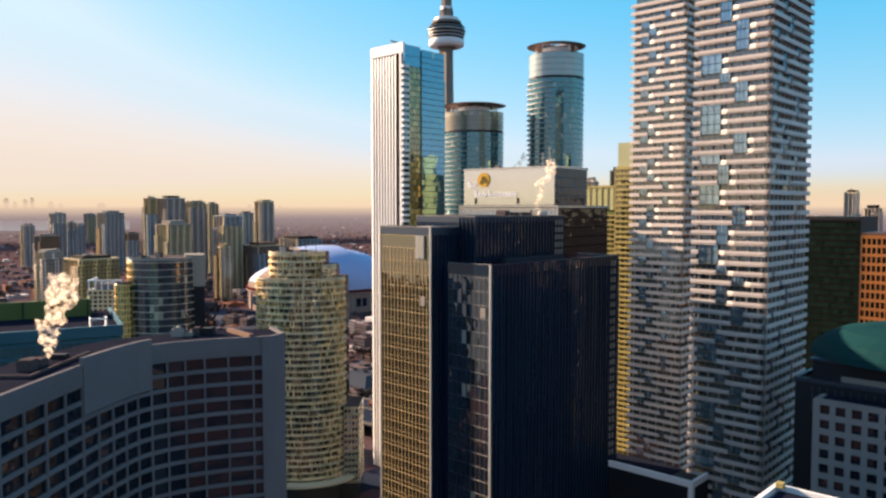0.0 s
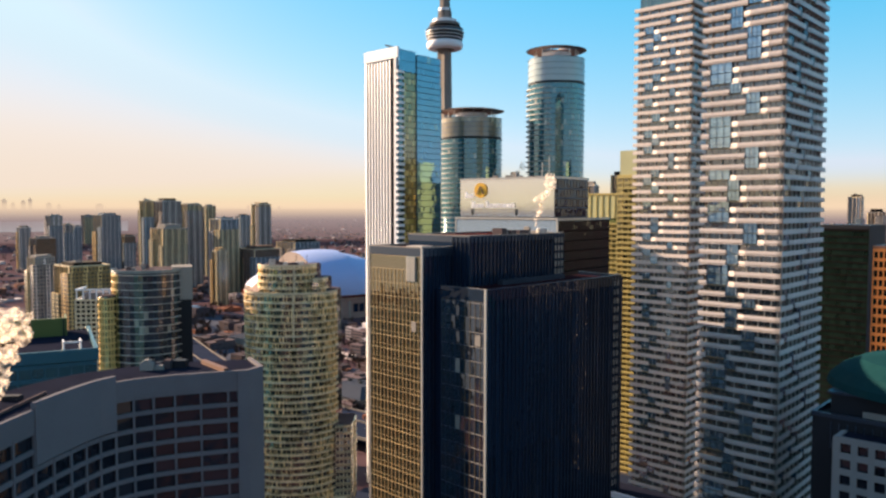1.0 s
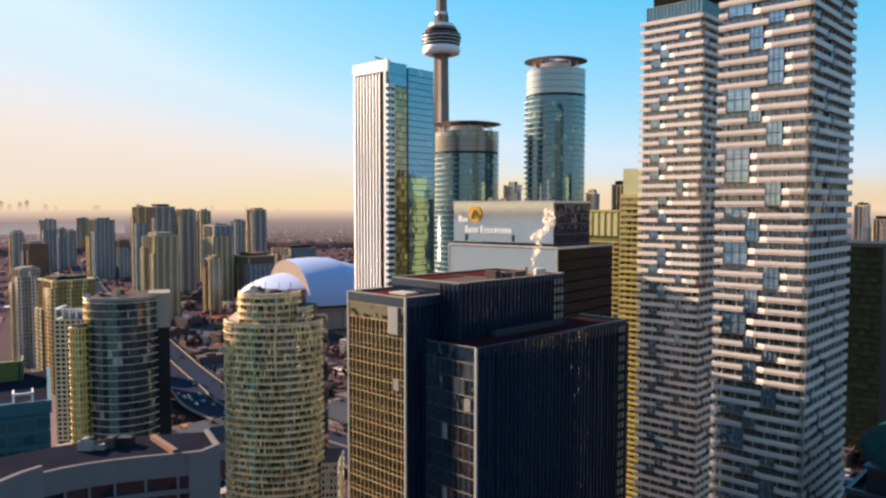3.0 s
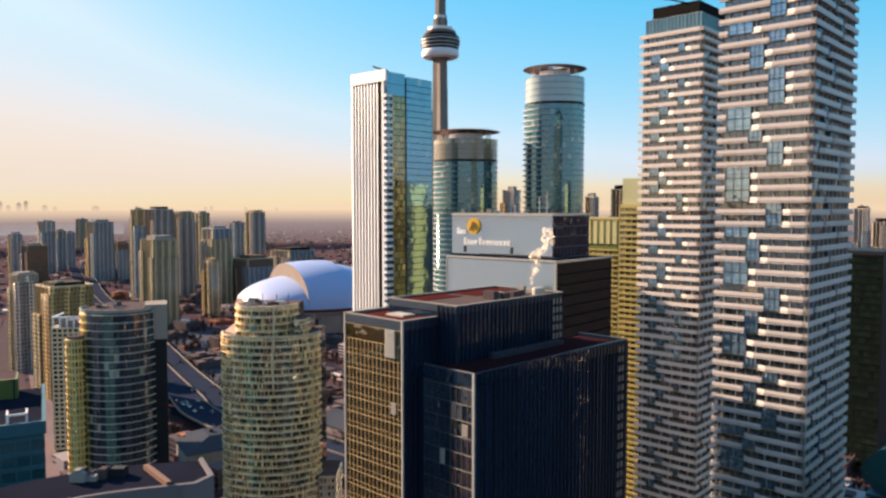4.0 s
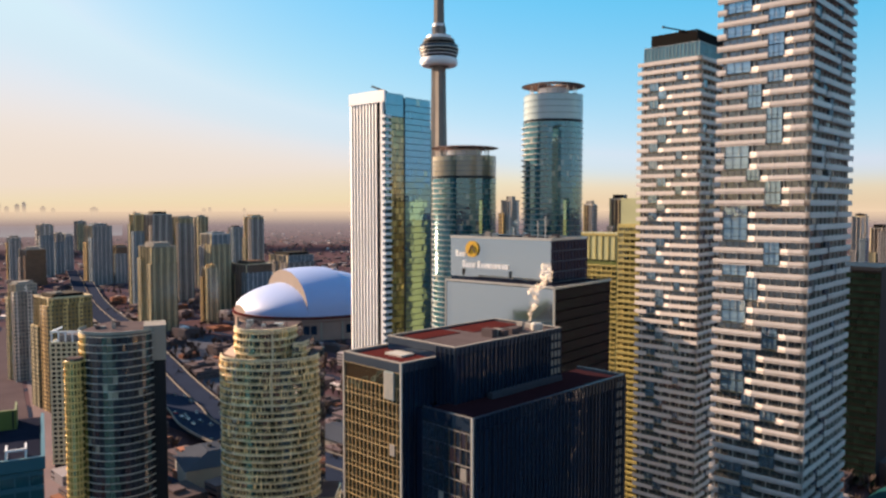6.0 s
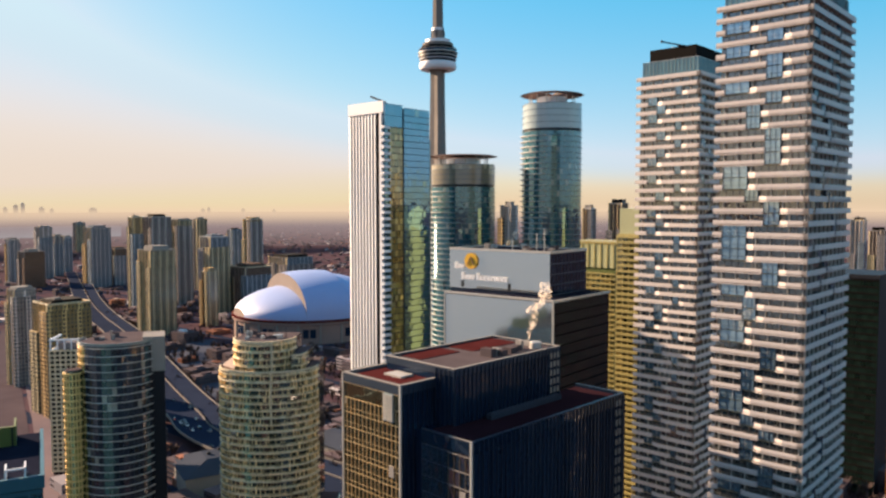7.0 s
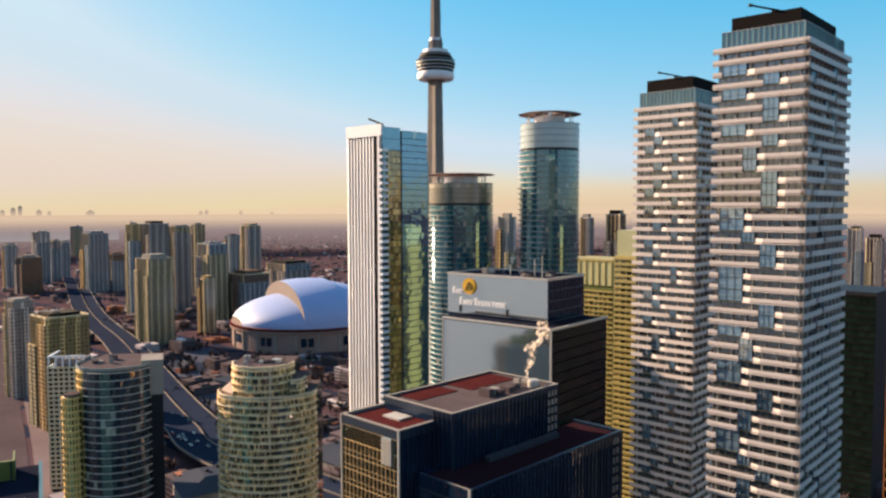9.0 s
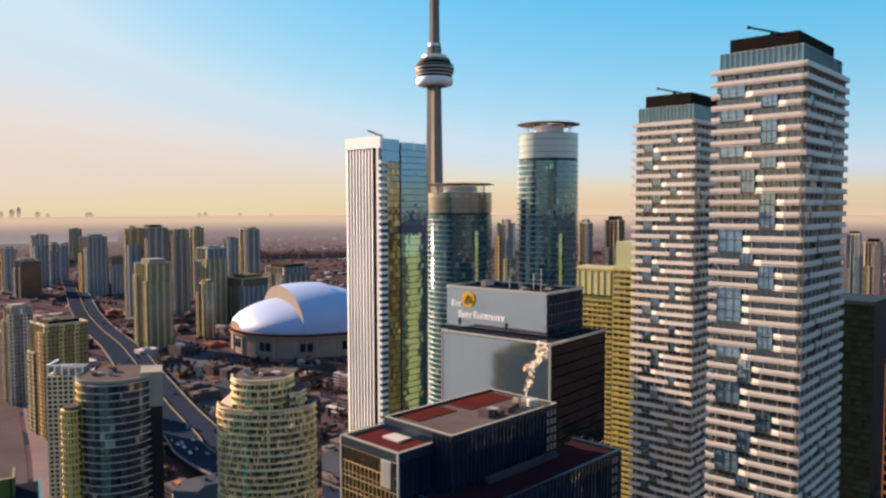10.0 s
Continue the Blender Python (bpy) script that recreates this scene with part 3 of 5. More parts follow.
    # upper block
    part("upper_block", boxes((-36.5, -12.9, 8.3, 49.2, 120, 134.0)), GLASS_DARK, t)
    for i in range(28):
        piece("fin", FIN, t, pose(-12.7, 8.4 + i * 1.5, 120.4), (0.4, 0.13, 15.0))
    for i in range(5):
        piece("fin", FIN, t, pose(-18.9 + i * 1.5, 8.15, 120.4), (0.13, 0.4, 15.0))
    part("upper_roof", boxes((-36.3, -13.1, 8.5, 49.0, 134.0, 135.3)), ROOF, t)
    part("roof_membrane", boxes((-35.6, -28.0, 12.0, 26.0, 135.3, 135.45), (-35.6, -26.0, 29.0, 47.0, 135.3, 135.45)), ROOF_RED, t, "dark red roof membrane")
    part("parapet", ribbon(bmesh.new(), [(-36.5, 49.2), (-36.5, 8.3), (-12.9, 8.3), (-12.9, 49.2), (-36.5, 49.2)], -0.35, 0.12, 134.0, 135.7), FIN, t)
    part("coping", ribbon(bmesh.new(), [(-36.5, 49.2), (-36.5, 8.3), (-12.9, 8.3), (-12.9, 49.2), (-36.5, 49.2)], -0.5, 0.16, 135.7, 135.9), CONCRETE, t)
    part("roof_rail", boxes((-11.6, -9.9, 18.0, 46.0, 122.5, 123.6), (-11.6, -10.2, 18.3, 45.7, 123.6, 123.8)), SLATE, t, "long blue-grey rooftop duct")
    for i in range(3):
        for j in range(6):
            piece("lattice_opening", CONCRETE, t, pose(-12.75, 45.2 + 1.5 * i, 121.4 + 2.3 * j), (0.25, 0.8, 1.5))
    for i in range(2):
        for j in range(24):
            piece("lattice_opening", CONCRETE, t, pose(0.1, 57.0 + 1.6 * i, 60.4 + 2.6 * j), (0.25, 0.8, 1.6))
    rooftop_clutter(t, -25, -14.5, 24, 48, 135.3, 7, 3, (ROOF, CONCRETE))
    part("cooling_tower", turned(bmesh.new(), [(1.6, 135.3), (1.6, 136.9), (1.3, 137.2)], 20), BRIGHT, t).matrix_basis = pose(-17, 44, 0)


dark_office()


# the pair of white-balcony towers
BALCONIES = {}


def balcony_mesh(run, deep, cut):
    """A slab with a solid parapet; beside a glazed gap its end is cut back at an angle."""
    key = (round(run, 1), deep, cut)
    if key not in BALCONIES:
        c, k = (0.62, min(2.1, run * 0.4)) if cut else (0.0, 0.3)
        bm = prism(bmesh.new(), [(0, 0.2), (0, c - deep), (k, -deep), (run, -deep), (run, 0.2)], 0, 0.22)
        ribbon(bm, [(0, 0.1), (0, c - deep), (k, -deep), (run, -deep), (run, 0.1)], -0.12, 0.0, -0.22, 1.12)
        bmesh.ops.recalc_face_normals(bm, faces=bm.faces)
        BALCONIES[key] = mesh_of("balcony", bm, BALCONY)
    return BALCONIES[key]


TALL_GAPS = {"A": (0.10, 0.36), "B": (0.54, 0.70), "C": (0.34, 0.48), "F": None}
TWIN_GAPS = {"A": (0.19, 0.33), "B": (0.62, 0.71), "C": (0.33, 0.46), "F": None}
SIDE_GAPS = {"A": (0.10, 0.19), "B": (0.42, 0.50), "C": (0.28, 0.36), "D": (0.60, 0.68), "F": None}


def spans_for(order, gaps, width):
    """Which spans of a face carry a balcony, floor after floor down from the top: each letter names the gap of one floor."""
    while True:
        for k in order:
            gap = gaps[k]
            yield [(0, width)] if gap is None else [(0, gap[0] * width), (gap[1] * width, width)]


def balcony_tower(label, corner, wide, deep, base, top, seed, crown, box_h, order, gaps, most=290):
    t = thing("balcony_tower", label, "apartment tower", at_corner(*corner), "white balcony towers")
    rng = random.Random(seed)
    pitch = 2.95
    floors = int((top - base) / pitch)
    s = 1.15
    part("core", boxes((-wide + s, -s, s, deep - s, 0, top)), GLASS_CONDO, t)
    # glass behind the balconies, bay by bay, in dark and blue panes
    for pts, k in (([(-wide + s, s), (-s, s)], 21), ([(-s, s), (-s, deep - s)], 22)):
        clad(t, pts, top - floors * pitch, floors, pitch, 1.65, GLASS_RECESS, JOINED_RECESS, LIGHT_PIER, 0.3, 0.05, TOWER, 0.12, 0.1, most=30, seed=seed + k, tilt=0.3)
    done = bays = 0
    rest, low, walls, bars = bmesh.new(), bmesh.new(), bmesh.new(), bmesh.new()
    south, east = spans_for(order, gaps, wide), spans_for("FFDADBDDACBBADCCBADDACBCDAB", SIDE_GAPS, deep)
    for f in range(floors + 1):
        z = top - f * pitch
        for side, spans in ((0, next(south)), (1, next(east))):
            whole = wide if side == 0 else deep
            # glazed bays where the balconies leave off, and party walls between them
            edges = [0.0] + [e for ab in spans for e in ab] + [float(whole)]
            for a, b in zip(edges[0::2], edges[1::2]):
                if f and b - a > 1 and a > 0.5 * side:
                    m = (pose(-wide, s - 0.45, z + 0.1) if side == 0 else pose(-s + 0.45, 0, z + 0.1, 0, 0, 90)) @ pose((max(a, s) + b) / 2, 0, 0)
                    w = (b - max(a, s)) / 2
                    for k in range(4):
                        box(bars, -w + k * w / 1.5 - 0.05, -w + k * w / 1.5 + 0.05, -0.24, 0.24, 0, 2.85, m)
                    box(bars, -w, w, -0.22, 0.22, 0.85, 0.95, m)
                    if bays < 70:
                        piece("bay_window", GLASS_AZURE, t, m, (b - max(a, s), 0.3, 2.7))
                        bays += 1
                    else:
                        w = (b - max(a, s)) / 2
                        box(low, -w, w, -0.15, 0.15, 0, 2.7, m)
            for a, b in spans:
                for k in range(1, int((b - a) / 3.4) + 1):
                    m = pose(-wide + a + k * 3.4 - 1, 0, z) if side == 0 else pose(0, a + k * 3.4 - 1, z, 0, 0, 90)
                    box(walls, -0.06, 0.06, 0.5, s - 0.1, -2.5, 0.2, m)
            for a, b in spans if f else [(0, whole)]:
                if b - a < 0.8:
                    continue
                a, b = round(a, 1), round(b, 1)
                m = pose(-wide + a, s, z) if side == 0 else pose(-s, a, z, 0, 0, 90)
                if done < most:
                    ob = bpy.data.objects.new("balcony", balcony_mesh(b - a, s, a > 0))
                    scene.collection.objects.link(ob)
                    ob.parent, ob.matrix_basis = t, m
                    done += 1
                else:
                    bm = bmesh.new()
                    bm.from_mesh(balcony_mesh(b - a, s, a > 0))
                    bm.transform(m)
                    me = bpy.data.meshes.new("tmp")
                    bm.to_mesh(me)
                    rest.from_mesh(me)
                    bm.free()
    if rest.verts:
        part("balcony_rest", rest, BALCONY, t, kind="stuff")
    part("bay_window_rest", low, GLASS_AZURE, t, kind="stuff")
    part("bay_mullion_rest", bars, FIN, t, kind="stuff")
    part("party_wall_rest", walls, SLAB_EDGE, t, kind="stuff")
    part("roof_slab", boxes((-wide + 0.6, -0.6, 0.6, deep - 0.6, top + 0.22, top + 0.7)), WHITE, t)
    g = [(-wide + 1.6, deep - 1.6), (-wide + 1.6, 1.6), (-1.6, 1.6), (-1.6, deep - 1.6), (-wide + 1.6, deep - 1.6)]
    clad(t, g, top + 0.7, 1, crown, 1.3, GLASS_CROWN, GLASS_CROWN, BRIGHT, 0.12, 0.06, SLAB_DIM, 0.1, 0.08, most=200, seed=seed + 3, band_name="crown_rail")
    part("mechanical_box", boxes((-wide + 3.4, -3.0, 3.0, deep - 4, top, top + crown + box_h)), BLACK, t, "black louvred mechanical penthouse")
    part("deck", boxes((-wide + 1.8, -1.8, 1.8, deep - 1.8, top + 0.7, top + 0.9)), ROOF, t)
    zc = top + crown + box_h
    cx, cy = -wide * 0.45, 6.0
    m = pose(cx, cy, zc + 1.0, 0, 10, 43)
    bm = bmesh.new()
    box(bm, -6.0, 2.5, -0.18, 0.18, 0, 0.4, m)
    box(bm, -6.4, -5.6, -0.4, 0.4, -0.1, 0.5, m)
    mast = part("crane_mast", boxes((cx - 0.45, cx + 0.45, cy - 0.45, cy + 0.45, zc - 0.2, zc + 1.2)), DARK, t)
    part("crane_jib", bm, DARK, mast, "window-washing crane jib")
    part("roof_hatch", boxes((cx - 3.2, cx - 1.8, cy, cy + 1.4, zc, zc + 0.8)), BRIGHT, t)
    return t


balcony_tower("tall apartment tower banded with staggered white balconies", (91.8, 212.0), 22.9, 35.0, 24.0, 221.8, 5, 4.6, 4.2, "FFABABBABCCBBBAACBBAAABBACCAABBCCAACBCCBBACAABCBBAACCBAABCCABBC", TALL_GAPS)
balcony_tower("white-banded apartment tower standing behind its twin", (91.0, 285.0), 23.0, 30.0, 24.0, 216.6, 9, 5.6, 4.9, "FFBACABCBCABABCBACABBCACBABCCABACBABCBAACBCABCABBACBCAB", TWIN_GAPS)


def podium():
    t = thing("podium", "dark podium with a pale parapet frame below the balcony towers", "podium", at_corner(72.5, 214.5))
    part("body", boxes((-40, -7.6, 0, 13, 0, 57.0), (-7.6, 0, 0, 10.8, 0, 57.0)), DARK, t)
    part("parapet", ribbon(bmesh.new(), [(-40, 13), (-40, 0), (0, 0), (0, 10.5)], -0.7, 0.25, 56.8, 58.6), WHITE, t)
    part("corner_post", boxes((-1.2, 0.3, -0.3, 0.8, 0, 56.8)), WHITE, t)
    part("roof_deck", boxes((-38, -9, 1, 12, 57.0, 57.3)), ROOF_DARK, t)


podium()


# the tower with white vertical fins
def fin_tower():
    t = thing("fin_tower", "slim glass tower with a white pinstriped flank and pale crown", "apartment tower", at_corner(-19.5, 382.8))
    part("core", boxes((-24.5, -0.6, 0.6, 29.4, 0, 212.0)), GLASS_TEAL, t)
    part("core_rear", boxes((-24.0, -3.0, 29.4, 33.5, 0, 206.0)), GLASS_TEAL, t)
    part("flank", boxes((-24.6, -5.2, 0.0, 0.6, 0, 216.5)), TOWER, t)
    fin = mesh_of("white_fin", prism(bmesh.new(), [(-0.85, 0.0), (0.70, -0.44), (0.82, -0.3), (0.82, 0.1), (-0.85, 0.1)], 0, 216.2), PINSTRIPE)
    for i in range(9):
        ob = bpy.data.objects.new("white_fin", fin)
        scene.collection.objects.link(ob)
        ob.parent, ob.matrix_basis = t, pose(-23.9 + i * 2.17, -0.1, 0)
    part("black_strip", boxes((-5.2, -2.9, -0.25, 0.6, 0, 216.2)), BLACK, t)
    part("edge_pier", boxes((-2.9, -1.5, -0.7, 0.6, 0, 216.2)), WHITE, t)
    slab = mesh_of("edge_balcony", boxes((-1.7, 0.5, -0.9, 3.2, 0, 1.25)), WHITE)
    for f in range(66):
        ob = bpy.data.objects.new("edge_balcony", slab)
        scene.collection.objects.link(ob)
        ob.parent, ob.matrix_basis = t, pose(0, 0, 14 + 3.0 * f)
    clad(t, [(0, 3.2), (0, 11.5)], 15.0, 65, 3.0, 1.7, GLASS_OLIVE, JOINED_OLIVE, DARK, 0.3, 0.1, None, most=120, seed=31, tilt=0.6)
    clad(t, [(0.2, 12.3), (0.2, 29.4)], 15.0, 67, 3.0, 2.1, GLASS_RIVER, GLASS_RIVER, FIN, 0.3, 0.1, None, most=160, seed=32, tilt=0.2)
    part("shadow_gap", boxes((-0.7, 0.05, 11.5, 12.3, 0, 219.0)), DARK, t)
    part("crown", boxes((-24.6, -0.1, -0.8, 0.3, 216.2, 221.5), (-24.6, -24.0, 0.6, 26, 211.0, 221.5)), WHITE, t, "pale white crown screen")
    clad(t, [(0, 0.3), (0, 11.5)], 210.0, 2, 5.2, 2.8, GLASS_RIVER, GLASS_RIVER, FIN, 0.15, 0.06, None, most=60, seed=33, band_name="crown_rail")
    clad(t, [(0.2, 12.3), (0.2, 29.4)], 216.0, 1, 3.4, 2.5, GLASS_RIVER, GLASS_RIVER, FIN, 0.15, 0.06, None, most=60, seed=34, band_name="crown_rail")
    part("roof", boxes((-24.0, -0.7, 0.4, 26.5, 212.0, 212.4)), ROOF, t)
    m = pose(-10, 8, 222.6, 0, 20, 5)
    jib = box(bmesh.new(), -8, 2, -0.35, 0.35, 0, 0.8, m)
    part("crane_jib", box(jib, -10.5, -9.5, 7.5, 8.5, 212.4, 223.0), DARK, t, "window-washing crane jib on its mast")


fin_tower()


# the two round towers with disc roofs
def round_tower(label, x, y, r, top, drum, hat, seed, open_hat):
    t = thing("round_tower", label, "apartment tower", pose(x, y, 0, 0, 0, GRID), "round towers with disc roofs")
    pts = []
    for i in range(65):
        a = 2 * math.pi * i / 64
        rr = r * (1.0 - 0.05 * abs(math.sin(2 * a)) ** 3)
        pts.append((rr * math.cos(a), rr * math.sin(a)))
    pts[-1] = pts[0]
    part("core", prism(bmesh.new(), [(0.97 * px, 0.97 * py) for px, py in pts[:-1]], 0, top), GLASS_TEAL, t)
    floors = int((top - 16) / 2.95)
    clad(t, pts, top - floors * 2.95, floors, 2.95, 3.0, GLASS_TEAL, JOINED_TEAL, SLAB_DIM, 0.26, 0.25, None, most=240, seed=seed, tilt=0.02)
    ring = mesh_of("balcony", ribbon(bmesh.new(), arc(0, 0, r + 0.35, 212, 296, 20), -1.0, 0.1, 0, 0.4), SLAB_EDGE)
    for f in range(min(floors, 52)):
        ob = bpy.data.objects.new("balcony", ring)
        scene.collection.objects.link(ob)
        ob.parent, ob.matrix_basis = t, pose(0, 0, top - 2.95 * (f + 1))
    part("gap_storey", prism(bmesh.new(), [(0.95 * px, 0.95 * py) for px, py in pts[:-1]], top, top + 1.2), DARK, t)
    clad(t, pts, top + 1.2, 4, drum / 4, 2.4, CROWN_PANEL if open_hat else CROWN_GOLD, CROWN_PANEL if open_hat else CROWN_GOLD, FIN, 0.22, 0.1, None, most=100, seed=seed + 1, band_name="crown_band")
    part("drum", prism(bmesh.new(), [(0.94 * px, 0.94 * py) for px, py in pts[:-1]], top + 1.2, top + drum + 1.0), WHITE, t)
    z = top + drum + 1.2
    for i in range(14):
        a = 2 * math.pi * (i + 0.3) / 14
        piece("post", BRIGHT, t, pose(0.74 * r * math.cos(a), 0.74 * r * math.sin(a), z - 0.4), (0.35, 0.35, hat + 0.4))
    part("penthouse", turned(bmesh.new(), [(0.5 * r, z - 0.3), (0.5 * r, z + hat * 0.8)], 24), WHITE, t)
    bm = bmesh.new()
    h = z + hat
    turned(bm, [(r * 0.98, h), (r * 1.03, h + 0.3), (r * 0.9, h + 0.9), (r * 0.5, h + 0.95), (r * 0.5, h + 0.45), (r * 0.98, h)], 56, cap=False)
    disc = part("disc_roof", bm, RUST, t, "brown disc-shaped roof canopy")
    if open_hat:
        for i in range(20):
            a = 360 * i / 20
            piece("rafter", RUST, disc, pose(0, 0, h + 0.5, 0, 0, a) @ pose(r * 0.27, 0, 0), (r * 0.5, 0.3, 0.35))
    else:
        part("disc_centre", turned(bmesh.new(), [(r * 0.5, h + 0.5), (r * 0.5, h + 0.9)], 40), RUST, t)


round_tower("round teal glass apartment tower with brown disc roof", 19.4, 478.0, 19.5, 184.5, 11.5, 4.6, 41, False)
round_tower("taller round glass apartment tower with open disc roof", 68.0, 457.0, 16.9, 214.2, 13.5, 5.2, 45, True)


# the office block with the sign
def sign_office():
    t = thing("sign_office", "grey mirror-glass office block with a set-back top and sign", "office building", at_corner(46.8, 307.5, -40.0))
    part("core", boxes((-51.0, -0.3, 0.3, 43.0, 0, 138.2), (-57.8, -51.0, 12.0, 43.0, 0, 138.2)), GLASS_DARK, t)
    # Front carries the sky's paleness in its colour; the side is near black.
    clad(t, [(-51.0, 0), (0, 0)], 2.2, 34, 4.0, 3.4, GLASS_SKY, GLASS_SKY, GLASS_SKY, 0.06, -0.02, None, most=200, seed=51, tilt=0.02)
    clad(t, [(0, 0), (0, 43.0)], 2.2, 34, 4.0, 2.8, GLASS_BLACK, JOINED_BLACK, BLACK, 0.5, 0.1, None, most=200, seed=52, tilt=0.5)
    part("corner_frame", boxes((-0.4, 0.25, -0.3, 0.3, 0, 139.2)), SLAB_EDGE, t)
    part("corner_frame", boxes((-51.3, -50.9, -0.3, 0.3, 0, 139.2)), SLAB_EDGE, t)
    part("top_frame", boxes((-50.9, -0.4, -0.3, 0.4, 138.5, 139.2), (-0.3, 0.3, 0.3, 43.2, 138.2, 139.1)), SLAB_EDGE, t)
    part("roof", boxes((-50.8, -0.4, 0.4, 43, 138.2, 138.6)), ROOF_DARK, t)
    u = [(-57.5, 11.0), (-8.2, 11.0), (-8.2, 39.0)]
    part("upper_core", boxes((-57.3, -8.4, 11.3, 39.0, 138.2, 155.4)), GLASS_DARK, t)
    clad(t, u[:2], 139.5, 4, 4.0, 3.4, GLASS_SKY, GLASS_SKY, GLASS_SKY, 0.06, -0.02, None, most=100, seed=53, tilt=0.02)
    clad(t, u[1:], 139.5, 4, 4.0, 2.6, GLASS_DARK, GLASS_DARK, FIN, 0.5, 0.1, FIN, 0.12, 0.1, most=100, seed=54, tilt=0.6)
    part("upper_parapet", ribbon(bmesh.new(), [(-57.5, 39), (-57.5, 11), (-8.2, 11), (-8.2, 39), (-57.5, 39)], -0.5, 0.15, 155.3, 156.2), BRIGHT, t)
    part("upper_roof", boxes((-57.0, -8.7, 11.5, 38.5, 155.3, 155.6)), ROOF_DARK, t)
    rooftop_clutter(t, -50, -12, 14, 37, 155.6, 10, 8)
    for x, y, h in ((-20.0, 20.0, 7.0), (-14.0, 16.0, 9.0), (-33.0, 22.0, 4.0)):
        piece("roof_mast", BRIGHT, t, pose(x, y, 155.6), (0.3, 0.3, h))
    # the sign: a gold roundel and plain strokes in place of lettering
    bm = turned(bmesh.new(), [(3.3, 0), (3.3, 0.35)], 40)
    bm.transform(pose(-45.8, 10.75, 150.9, 90, 0, 0))
    sign = part("roundel", bm, GOLD, t, "gold sign roundel")
    for k, a in ((-0.9, 28), (0.9, -28)):
        bm = box(bmesh.new(), -0.2, 0.2, -0.12, 0.12, -1.9, 1.9, pose(-45.8 + k, 10.25, 150.9, 0, a, 0))
        part("roundel_stroke", bm, RUST, sign)
    for x0, count, z, low, high in ((-54.5, 3, 147.6, 1.7, 2.6), (-50.8, 4, 143.2, 1.9, 2.9), (-43.0, 9, 143.2, 1.9, 2.9)):
        for i in range(count):
            part("sign_bar", boxes((x0 + 1.75 * i, x0 + 1.75 * i + 1.15, 10.55, 10.95, z, z + (high if i == 0 else low))), LETTER, t)
    for x in (-50.5, -27.0):
        piece("sign_bracket", DARK, t, pose(x, 10.6, 140.0), (0.5, 0.5, 2.6))


sign_office()


# the tall concrete observation tower
def observation_tower():
    t = thing("observation_tower", "tall grey concrete observation tower with a ringed round pod", "tower", pose(4.1, 880, 0, 0, 0, 12))
    bm = bmesh.new()
    rows = []
    for z, r, w in ((0, 30, 9), (60, 20.5, 8), (140, 13.5, 7), (220, 9.8, 6.2), (300, 8.3, 5.8), (330, 8.0, 5.6)):
        row = []
        for k in range(3):
            a = radians(120 * k + 30)
            c, s = math.cos(a), math.sin(a)
            for e in (-0.5, 0.5):
                row.append(bm.verts.new((r * c - e * w * s * 0.8, r * s + e * w * c * 0.8, z)))
            a2 = radians(120 * k + 90)
            row.append(bm.verts.new((w * 0.95 * math.cos(a2), w * 0.95 * math.sin(a2), z)))
        rows.append(row)
    for p, q in zip(rows, rows[1:]):
        for i in range(9):
            bm.faces.new((p[i], p[(i + 1) % 9], q[(i + 1) % 9], q[i]))
    part("shaft", bm, TOWER, t)
    part("upper_shaft", prism(bmesh.new(), arc(0, 0, 6.2, 0, 300, 5), 355, 447, 0.82), TOWER, t)
    part("pod_underside", turned(bmesh.new(), [(8, 322), (15, 324.5), (17.5, 325.5)], 64), TOWER, t)
    part("radome", turned(bmesh.new(), [(17, 323.2), (19.6, 324.2), (20.6, 326.8), (20.6, 329.2), (19.6, 331.8), (17, 332.6)], 64), WHITE, t, "white ring radome")
    zs = ((332.6, 19.4, 334.6, DARK), (334.6, 20.6, 335.4, WHITE), (335.4, 20.2, 338.0, DARK), (338.0, 21.6, 338.9, BRIGHT), (338.9, 21.0, 341.6, DARK),
          (341.6, 22.0, 342.6, BRIGHT), (342.6, 20.8, 345.2, GLASS_DARK), (345.2, 21.0, 346.2, TOWER), (346.2, 18.2, 349.2, BLACK), (349.2, 17.0, 352.5, TOWER), (352.5, 13.8, 356.5, WHITE))
    for z0, r, z1, mat_ in zs:
        part("pod_ring", turned(bmesh.new(), [(r - 0.4, z0), (r, z0 + 0.2), (r, z1 - 0.2), (r - 0.5, z1)], 64), mat_, t)
    part("upper_collar", turned(bmesh.new(), [(7.6, 356), (7.6, 366), (7.0, 366.5)], 32), TOWER, t)
    part("collar_cap", turned(bmesh.new(), [(6.8, 366), (6.8, 369.5)], 24), WHITE, t)
    for k in range(6):
        a = 60 * k + 10
        piece("antenna", DARK, t, pose(0, 0, 356, 0, 0, a) @ pose(7.8, 0, 0), (0.8, 0.8, 9 + (k % 3) * 2))


observation_tower()


